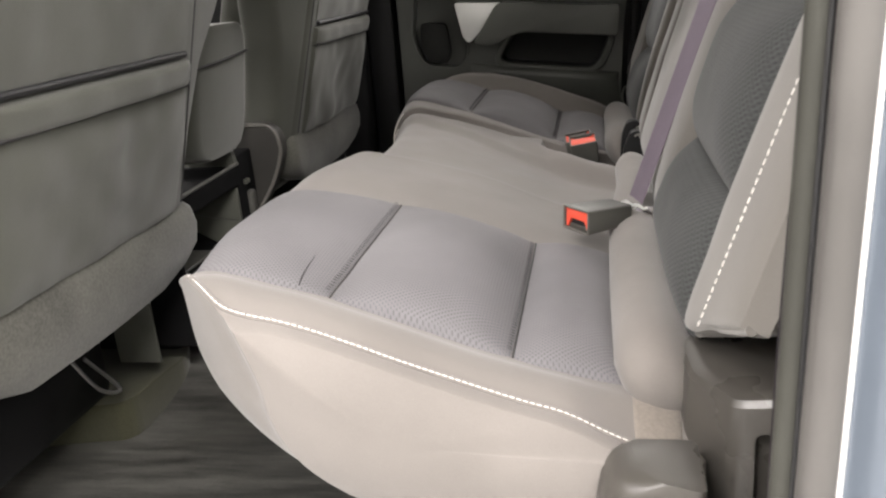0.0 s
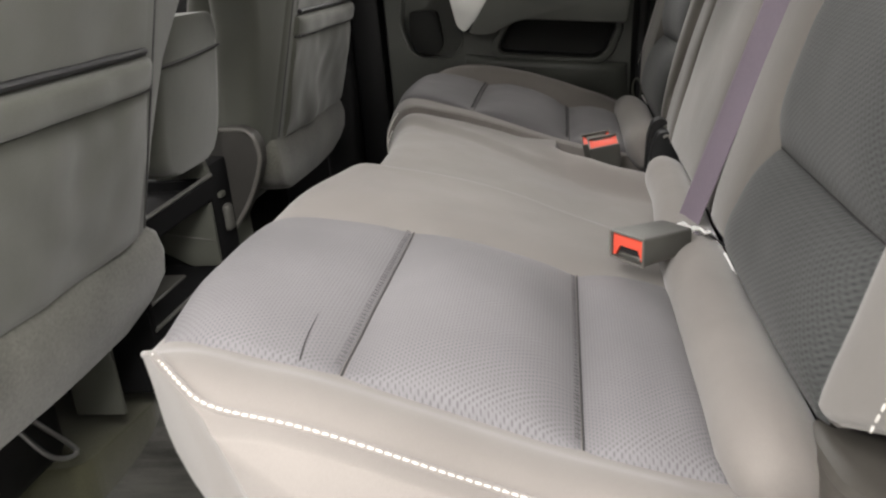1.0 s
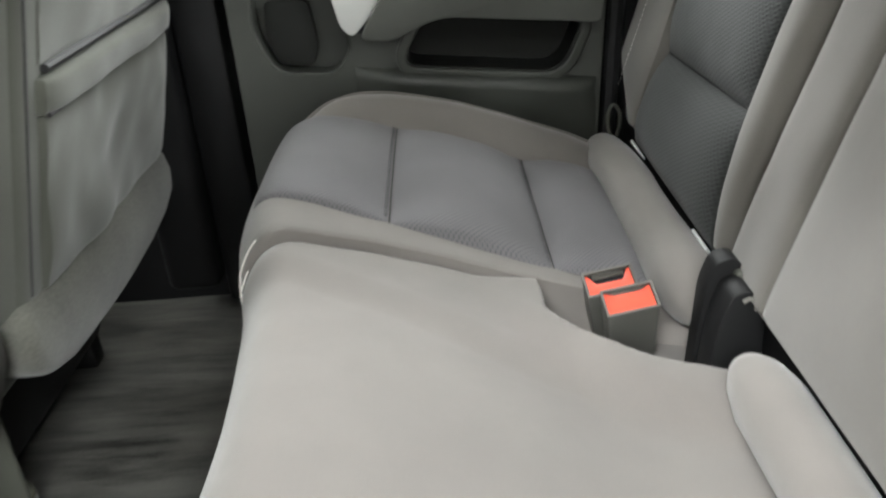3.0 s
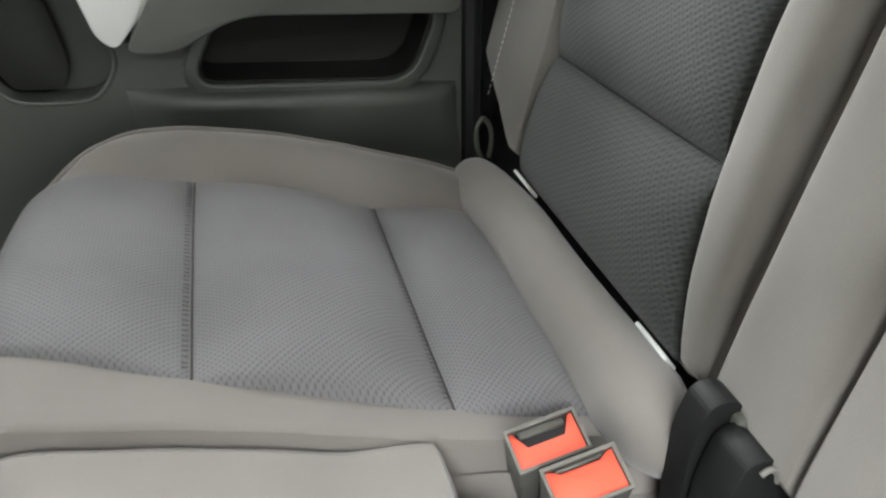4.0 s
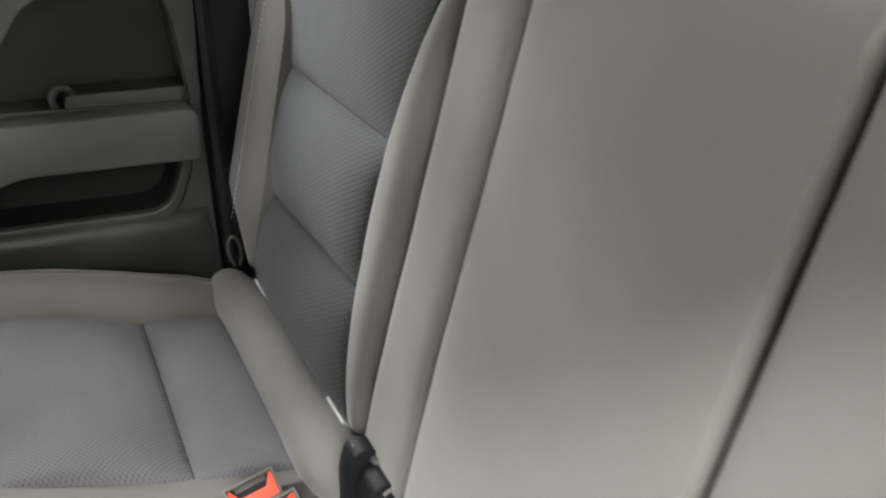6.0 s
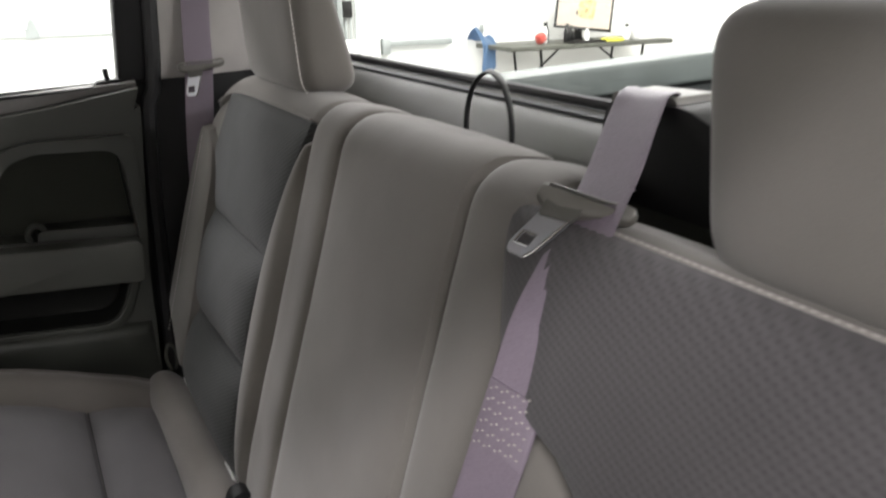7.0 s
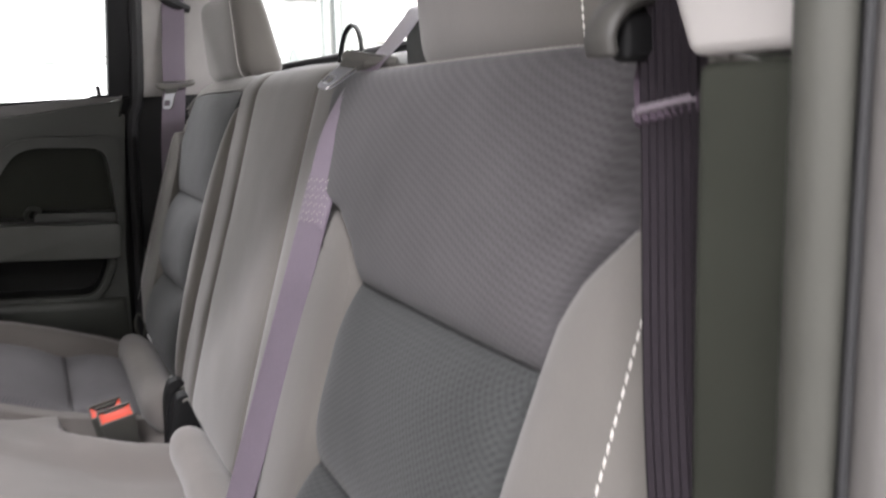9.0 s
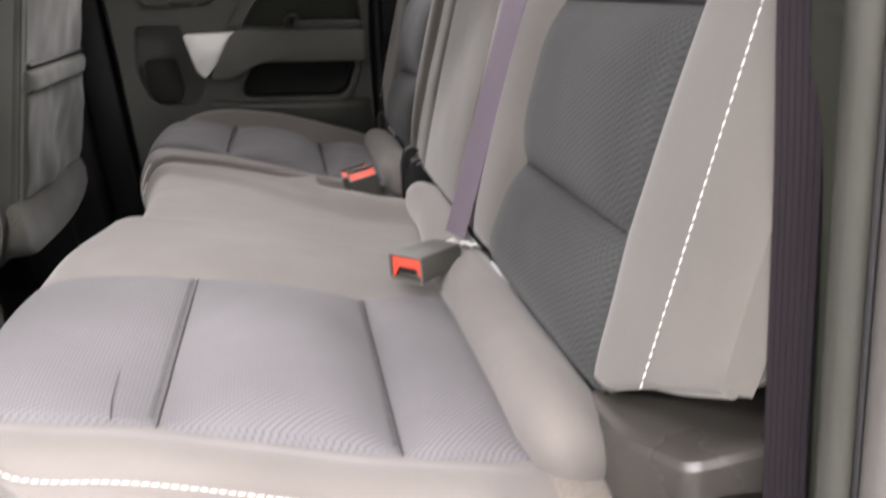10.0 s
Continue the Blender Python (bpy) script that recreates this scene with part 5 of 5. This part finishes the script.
arch = round_poly([(0.066, 0.697), (0.183, 0.841), (0.232, 0.854), (0.406, 0.845), (0.400, 0.655)], [0.01, 0.05, 0.03, 0.02, 0.01], 5)
hand = round_poly([(-0.103, 0.785), (0.022, 0.778), (0.027, 0.858), (-0.094, 0.865)], 0.012, 4)
panel = cut(prism(outline, "y", 0.862, 0.94), [prism(grow(pocket, 0.004), "y", 0.8, 0.936), prism(speaker, "y", 0.8, 0.915), prism(recess, "y", 0.8, 0.932), prism(hand, "y", 0.8, 0.905)])
part("panel", panel, m_door, fd, bevel=0.006)
rim = tube([(a, 0.863, b) for a, b in speaker], 0.003, 8, True)
part("bin_rim", rim, m_door, fd)
# dark plate puts the recess's shade into its floor colour
part("recess_shade", prism(recess, "y", 0.925, 0.931), m_dark_trim, fd, "recess floor plate, dark for the shade in it")
part("arch_rim", cut(prism(arch, "y", 0.842, 0.868, 0.008, 4), [prism(grow(recess, 0.002), "y", 0.8, 0.95)]), m_door, fd, bevel=0.004)
part("armrest", prism(round_poly([(0.075, 0.685), (0.387, 0.655), (0.379, 0.580), (0.13, 0.607), (0.055, 0.575), (0.005, 0.582)], [0.02, 0.014, 0.012, 0.03, 0.02, 0.015], 4), "y", 0.815, 0.875, 0.010), m_arm, fd, "padded vinyl armrest")
part("armrest_stitching", stitches([(0.1, 0.8265, 0.672), (0.25, 0.8265, 0.658), (0.38, 0.8265, 0.646)], 0.005, 0.003, 0.0009), m_dark_thread, fd)
part("silver_trim", prism(round_poly([(-0.04, 0.69), (0.08, 0.682), (0.045, 0.632), (-0.005, 0.583), (-0.022, 0.60)], [0.01, 0.006, 0.02, 0.012, 0.01], 4), "y", 0.828, 0.872, 0.008), m_silver, fd, "silver painted trim")
# liner coloured darker than the door to carry the armrest's shade
part("shaded_pocket_bin", cut(prism(grow(pocket, 0.0035), "y", 0.858, 0.935), [prism(pocket, "y", 0.8, 0.930)]), m_door_dark, fd, "door pocket liner, darkened for the shade in it")
part("pocket_rim", cut(prism(grow(pocket, 0.02), "y", 0.848, 0.868, 0.008, 4), [prism(grow(pocket, 0.002), "y", 0.8, 0.93)]), m_door, fd, bevel=0.004)
swell = []
for x, k in ((-0.01, 0.1), (0.01, 0.5), (0.04, 0.85), (0.08, 1), (0.14, 1), (0.20, 1), (0.26, 1), (0.32, 1), (0.35, 0.9), (0.37, 0.6), (0.38, 0.1)):
    zt = 0.519 - 0.117 * (x - 0.066)
    swell.append([(x, 0.862 - k * d, zt + h) for d, h in ((-0.006, 0.002), (0.010, 0.001), (0.019, -0.004), (0.024, -0.012), (0.024, -0.022), (0.018, -0.05), (0.008, -0.085), (-0.006, -0.12))])
part("swell", loft(swell), m_door, fd)
# black cord laid in as the shadow line under the armrest
part("gap", tube([(-0.012, 0.861, 0.590), (0.04, 0.861, 0.583), (0.10, 0.861, 0.606)], 0.006, 8), m_rubber, fd, "dark cord for the shade in a gap below the armrest")
part("ledge", prism(round_poly([(0.215, 0.664), (0.388, 0.650), (0.388, 0.676), (0.222, 0.692)], 0.006), "y", 0.866, 0.934, 0.004), m_door, fd)
part("switch", tube(catmull([(0.208, 0.872, 0.672), (0.204, 0.870, 0.690), (0.214, 0.870, 0.703), (0.228, 0.872, 0.700), (0.232, 0.876, 0.686)], 4), 0.0055, 8), m_door, fd, "window switch")
part("handle_bezel", cut(prism(round_poly([(-0.12, 0.76), (0.05, 0.75), (0.07, 0.885), (-0.105, 0.9)], 0.02, 4), "y", 0.85, 0.875, 0.005), [prism(hand, "y", 0.8, 0.95)]), m_door, fd)
part("bezel_ring", tube([(a, 0.850, b) for a, b in round_poly([(-0.116, 0.764), (0.042, 0.755), (0.058, 0.876), (-0.100, 0.889)], 0.02, 5)], 0.0075, 10, True, 0.8), m_bracket, fd, "dark glossy handle surround")
part("handle_mount", soft_box(-0.115, 0.048, 0.85, 0.88, 0.768, 0.796, 0.008, 3), m_door_dark, fd)
part("handle", soft_box(-0.106, 0.040, 0.836, 0.864, 0.792, 0.822, 0.011, 4), m_chrome, fd, "chrome door handle")
part("lock_base", prism(round_poly([(0.352, 0.922), (0.425, 0.922), (0.41, 0.935), (0.37, 0.935)], 0.006), "y", 0.915, 0.945, 0.004), m_black, fd)
part("lock_pin", tube([(0.388, 0.93, 0.925), (0.386, 0.93, 0.955)], 0.005, 10), m_black, fd, "black lock pin")
part("sill_cap", prism(round_poly([(0.43, 0.930), (-0.2, 0.912)], 0) + [(x, z + 0.0005) for x, z in brow[::-1]], "y", 0.885, 0.95), m_seal, fd, "pale weatherstrip along a window", bevel=0.004)
part("window_pane", box_bm(-0.2, 0.43, 0.955, 0.959, 0.92, 1.33), m_glass, fd).visible_shadow = False
part("window_frame", prism([(0.405, 0.925), (0.458, 0.925), (0.50, 1.35), (0.448, 1.35)], "y", 0.925, 0.975, 0.006), m_black, fd, "black window frame")
part("glass_seal", tube([(-0.2, 0.948, 0.921), (0.41, 0.948, 0.921)], 0.005, 6), m_rubber, fd)
part("speaker_grille", prism(round_poly([(-0.145, 0.640), (-0.075, 0.636), (-0.066, 0.560), (-0.078, 0.532), (-0.135, 0.537), (-0.15, 0.58)], 0.012), "y", 0.885, 0.902, 0.004), m_door_dark, fd, "dark speaker grille")
fs = thing("door_seal", "black rubber seal along a door opening", "seal", "", "structure")
part("bulb", tube(catmull([(0.405, 0.925, 0.15), (0.42, 0.925, 0.5), (0.445, 0.925, 0.85), (0.47, 0.925, 0.95), (0.505, 0.925, 1.35)], 6), 0.014, 8), m_rubber, fs)
part("front_bulb", tube([(-0.235, 0.915, 0.12), (-0.232, 0.915, 1.3)], 0.012, 8), m_rubber, fs)
bp = thing("pillar_centre", "black door jamb with grey lower pillar trim", "pillar", "", "structure")
part("jamb", soft_box(-0.30, -0.222, 0.89, 0.975, 0.1, 1.36, 0.01, 2), m_black, bp)
part("trim", soft_box(-0.40, -0.302, 0.86, 0.975, 0.14, 1.36, 0.02, 3), m_black, bp, "black pillar trim")

# ---- front seats ----


def front_seat(s):
    """s: the side of the cab, -1 or 1."""
    f = thing("front_seat", "dark grey front seat with map pocket and carpeted lower flap", "front seat", "front seats")
    # the back: a body that leans to the rear
    def bx(z):
        return -0.305 + 0.27 * (z - 0.457)
    loops = []
    for z, k, dx in ((0.40, 0.92, 0.02), (0.43, 0.985, 0.006), (0.46, 1, 0), (0.52, 1, 0), (0.58, 1, 0.0), (0.64, 1, 0), (0.72, 1, 0), (0.82, 0.99, 0), (0.92, 0.96, 0.01), (1.0, 0.9, 0.02), (1.03, 0.8, 0.04)):
        yi, yo = 0.235, 0.735
        cy, w = (yi + yo) / 2, (yo - yi) / 2 * k
        x = bx(z)
        ring = round_poly([(x - dx, cy - w + 0.012), (x - dx, cy + w - 0.012), (x - 0.06, cy + w + 0.004), (x - 0.2, cy + w), (x - 0.22, cy), (x - 0.2, cy - w), (x - 0.06, cy - w - 0.004)], [0.035, 0.035, 0.03, 0.05, 0.1, 0.05, 0.03], 4)
        loops.append([(a, s * b, z) for a, b in ring])
    part("back", loft(loops), m_front, f)

    def srf(z, y):
        return Vector((bx(z), y, z)), Vector((0.965, 0, -0.26))
    lo, hi = sorted((s * 0.288, s * 0.70))
    part("map_pocket", pad(srf, (0.462, 0.650), (lo, hi), 0.014, 0.3, 0.004, 30, 40, 6, wrinkle=0.012), m_front, f, "slack map pocket")
    part("pocket_hem", pad(srf, (0.648, 0.684), (lo - 0.004, hi + 0.004), 0.021, 0.35, 0.004, 14, 40, 4, wrinkle=0.006), m_front, f, "padded pocket hem")
    # black cord draws the shadow in the open pocket above the hem
    part("mouth_shade", tube([srf(0.690, y)[0] + Vector((0.004, 0, 0)) for y in np.linspace(lo + 0.01, hi - 0.01, 12)], 0.0045, 8), m_rubber, f, "dark cord for the shade in a pocket mouth")
    # dark line painted as the hem's shadow on the pocket
    part("hem_shade", tube([srf(0.6475, y)[0] + Vector((0.0105, 0, 0)) for y in np.linspace(lo + 0.004, hi - 0.004, 12)], 0.0026, 6), m_dark_thread, f)
    part("side_seam", tube([srf(z, s * 0.268)[0] + Vector((-0.0015, 0, 0)) for z in np.linspace(0.47, 0.96, 12)], 0.0022, 6), m_dark_thread, f)
    part("upper_panel", pad(srf, (0.690, 0.97), (lo, hi), 0.005, 0.3, 0.004, 30, 40, 6, wrinkle=0.008), m_front, f)
    # carpeted lower flap, rounded at its lower corners
    loops = []
    for z, yi, yo, x in ((0.470, 0.25, 0.72, -0.306), (0.455, 0.232, 0.735, -0.300), (0.43, 0.228, 0.74, -0.296), (0.40, 0.235, 0.735, -0.298), (0.375, 0.265, 0.71, -0.306), (0.355, 0.32, 0.66, -0.315)):
        ring = round_poly([(x, yi), (x + 0.008, (yi + yo) / 2), (x, yo), (x - 0.06, yo), (x - 0.06, yi)], [0.02, 0.1, 0.02, 0.02, 0.02], 4)
        loops.append([(a, s * b, z) for a, b in ring])
    part("lower_flap", loft(loops), m_carpet_panel, f, "carpeted lower flap")
    part("seat_pan", soft_box(-0.86, -0.36, min(s * 0.22, s * 0.74), max(s * 0.22, s * 0.74), 0.33, 0.5, 0.05, 4), m_front, f)
    wing = []
    for z, yi, k in ((0.445, 0.232, 0.5), (0.455, 0.215, 0.8), (0.50, 0.206, 1), (0.57, 0.194, 1), (0.62, 0.181, 1), (0.67, 0.168, 1), (0.70, 0.150, 1), (0.74, 0.124, 1), (0.79, 0.100, 1), (0.86, 0.092, 1), (0.94, 0.11, 1), (0.99, 0.14, 0.9), (1.02, 0.18, 0.6)):
        x = bx(z) - 0.004
        ring = round_poly([(x, 0.285), (x - 0.004, 0.248), (x - 0.028, yi), (x - 0.11 * k, yi + 0.004), (x - 0.11 * k, 0.285)], [0.01, 0.02, 0.02, 0.03, 0.01], 4)
        wing.append([(a, s * b, z) for a, b in ring])
    part("side_bolster", loft(wing), m_front, f)
    if s > 0:
        part("hinge_cover", prism(round_poly([(-0.385, 0.325), (-0.364, 0.331), (-0.33, 0.383), (-0.305, 0.443), (-0.304, 0.475), (-0.314, 0.498), (-0.337, 0.510), (-0.40, 0.508), (-0.46, 0.48), (-0.46, 0.325)], 0.012), "y", min(s * 0.165, s * 0.2), max(s * 0.165, s * 0.2), 0.008), m_hood, f, "dark recliner cover")
    if s > 0:
        part("hinge_rim", tube(catmull([(-0.372, s * 0.166, 0.328), (-0.333, s * 0.166, 0.385), (-0.308, s * 0.166, 0.443), (-0.307, s * 0.166, 0.474), (-0.316, s * 0.166, 0.496), (-0.338, s * 0.166, 0.507), (-0.40, s * 0.166, 0.506)], 5), 0.004, 8), m_tongue, f, "pale cover edge")
    for y in (0.28, 0.69):
        part("rail", soft_box(-0.88, -0.48, min(s * y, s * (y + 0.04)), max(s * y, s * (y + 0.04)), CABF, CABF + 0.06, 0.008, 2), m_black, f, "black seat rail")
    # black block added to fill the space under the seat with shade
    part("underseat_shade", soft_box(-0.85, -0.46, min(s * 0.3, s * 0.72), max(s * 0.3, s * 0.72), CABF + 0.06, 0.36, 0.02, 2), m_black, f, "black box standing for shade under a front seat")
    part("support", soft_box(-0.46, -0.385, min(s * 0.268, s * 0.276), max(s * 0.268, s * 0.276), 0.20, 0.385, 0.005, 2), m_grey_trim, f, "grey seat support plate")
    if s < 0:
        part("spring_wire", tube(catmull([(-0.42, s * 0.45, 0.3), (-0.4, s * 0.42, 0.23), (-0.41, s * 0.36, 0.2), (-0.43, s * 0.4, 0.27)], 6), 0.003, 6), m_steel, f, "bare steel wire")
    return f


front_seat(-1)
front_seat(1)
# centre seat between the front seats
cs = thing("centre_seat", "grey folding centre seat back above an open storage tray", "centre seat")
loops = []
for z, k in ((0.485, 0.6), (0.495, 0.82), (0.515, 0.95), (0.55, 1), (0.62, 1.0), (0.665, 0.985), (0.69, 0.94), (0.705, 0.86), (0.712, 0.74), (0.714, 0.6)):
    x = -0.345 + 0.16 * (z - 0.5)
    ring = round_poly([(x, -0.125 * k), (x, 0.118 * k), (x - 0.1, 0.121 * k), (x - 0.1, -0.128 * k)], 0.03, 4)
    loops.append([(a, b, z) for a, b in ring])
part("back", loft(loops), m_front, cs)
part("seam", tube([(-0.3195, -0.108, 0.650), (-0.316, 0.0, 0.655), (-0.3195, 0.103, 0.660)], 0.0025, 6), m_dark_thread, cs)
part("tray", cut(box_bm(-0.62, -0.352, -0.215, 0.060, 0.20, 0.452), [box_bm(-0.60, -0.366, -0.203, 0.048, 0.43, 0.6), box_bm(-0.53, -0.2, -0.203, 0.048, 0.298, 0.413)]), m_tray, cs, "black open tray over a storage bin", bevel=0.004)
part("tray_lip", tube([(-0.353, -0.21, 0.452), (-0.353, 0.058, 0.455)], 0.0035, 8), m_buckle, cs)
part("tray_end", prism(round_poly([(-0.353, 0.452), (-0.45, 0.452), (-0.45, 0.512), (-0.366, 0.516)], 0.005), "y", 0.049, 0.062, 0.003), m_grey_trim, cs, "grey tray end")
part("bin_wall", prism([(-0.354, 0.411), (-0.354, 0.300), (-0.405, 0.300), (-0.50, 0.352), (-0.50, 0.384)], "y", 0.040, 0.047, 0.002), m_grey_trim, cs, "grey bin wall")
part("bin_rib", tube([(-0.356, 0.040, 0.345), (-0.49, 0.040, 0.368)], 0.0015, 6), m_buckle, cs)
# lighter patch painted as the light that falls into the bin
part("bin_floor_lit", soft_box(-0.52, -0.40, -0.17, 0.0, 0.296, 0.302, 0.002, 1), m_buckle, cs, "bin floor patch, lighter for light falling on it")
part("bin_lip", tube([(-0.353, -0.21, 0.297), (-0.353, 0.05, 0.297)], 0.003, 8), m_buckle, cs)
part("bracket", soft_box(-0.44, -0.356, 0.064, 0.138, 0.14, 0.47, 0.006, 2), m_tray, cs)
part("knob", soft_box(-0.362, -0.346, 0.088, 0.112, 0.345, 0.392, 0.006, 3), m_buckle, cs, "grey plastic knob")
part("screw", soft_box(-0.358, -0.349, 0.078, 0.098, 0.408, 0.418, 0.003, 2), m_grey_trim, cs)
part("base", soft_box(-0.7, -0.42, -0.15, 0.13, CABF, 0.2, 0.01, 2), m_black, cs)
# carpet step under the front seats
for s in (-1, 1):
    pts = round_poly([(-1.2, s * 0.5), (-0.5, s * 0.36), (-0.416, s * 0.347), (-0.397, s * 0.17), (-0.45, s * 0.06), (-1.2, s * 0.06)], [0.02, 0.03, 0.03, 0.03, 0.02, 0.02], 5)
    tagged(part("carpet", prism(pts, "z", CABF - 0.01, CABF + 0.065, 0.012), m_olive), "olive brown carpet below a front seat", "carpet", "", "structure")

for ob in bpy.data.objects:
    if ob not in room and ob.parent is None:
        ob.matrix_basis = RAKE @ ob.matrix_basis

# chassis and wheels that carry the cab and the bed
chassis = thing("truck_chassis", "black steel truck frame on four dark tyres", "chassis")
for s in (-1, 1):
    part("rail", soft_box(-2.0, 2.75, s * 0.45 - 0.04, s * 0.45 + 0.04, -0.27, -0.12, 0.01, 2), m_black, chassis)
    part("bed_mount", soft_box(0.95, 2.6, s * 0.45 - 0.03, s * 0.45 + 0.03, -0.12, 0.24, 0.006, 2), m_black, chassis)
for wx in (-1.75, 1.9):
    part("axle", tube([(wx, -0.8, GROUND + 0.39), (wx, 0.8, GROUND + 0.39)], 0.04, 12), m_black, chassis)
    part("spring", soft_box(wx - 0.06, wx + 0.06, -0.5, 0.5, GROUND + 0.30, -0.14, 0.02, 2), m_black, chassis)
    for s in (-1, 1):
        ring = [(r, y) for r, y in ((0.24, -0.11), (0.33, -0.125), (0.38, -0.10), (0.39, -0.05), (0.39, 0.05), (0.38, 0.10), (0.33, 0.125), (0.24, 0.11))]
        bm = loft([[(wx + r * math.sin(a), s * 0.82 + y, GROUND + 0.39 + r * math.cos(a)) for a in np.linspace(0, 2 * math.pi, 40, endpoint=False)] for r, y in ring])
        tyre = part("tyre", bm, m_rubber, chassis)
        bm = loft([[(wx + r * math.sin(a), s * (0.82 + y), GROUND + 0.39 + r * math.cos(a)) for a in np.linspace(0, 2 * math.pi, 32, endpoint=False)] for r, y in ((0.242, 0.0), (0.242, 0.11), (0.22, 0.115), (0.2, 0.08), (0.07, 0.1), (0.05, 0.12))])
        part("rim", bm, m_galv, tyre, "grey metal rim")
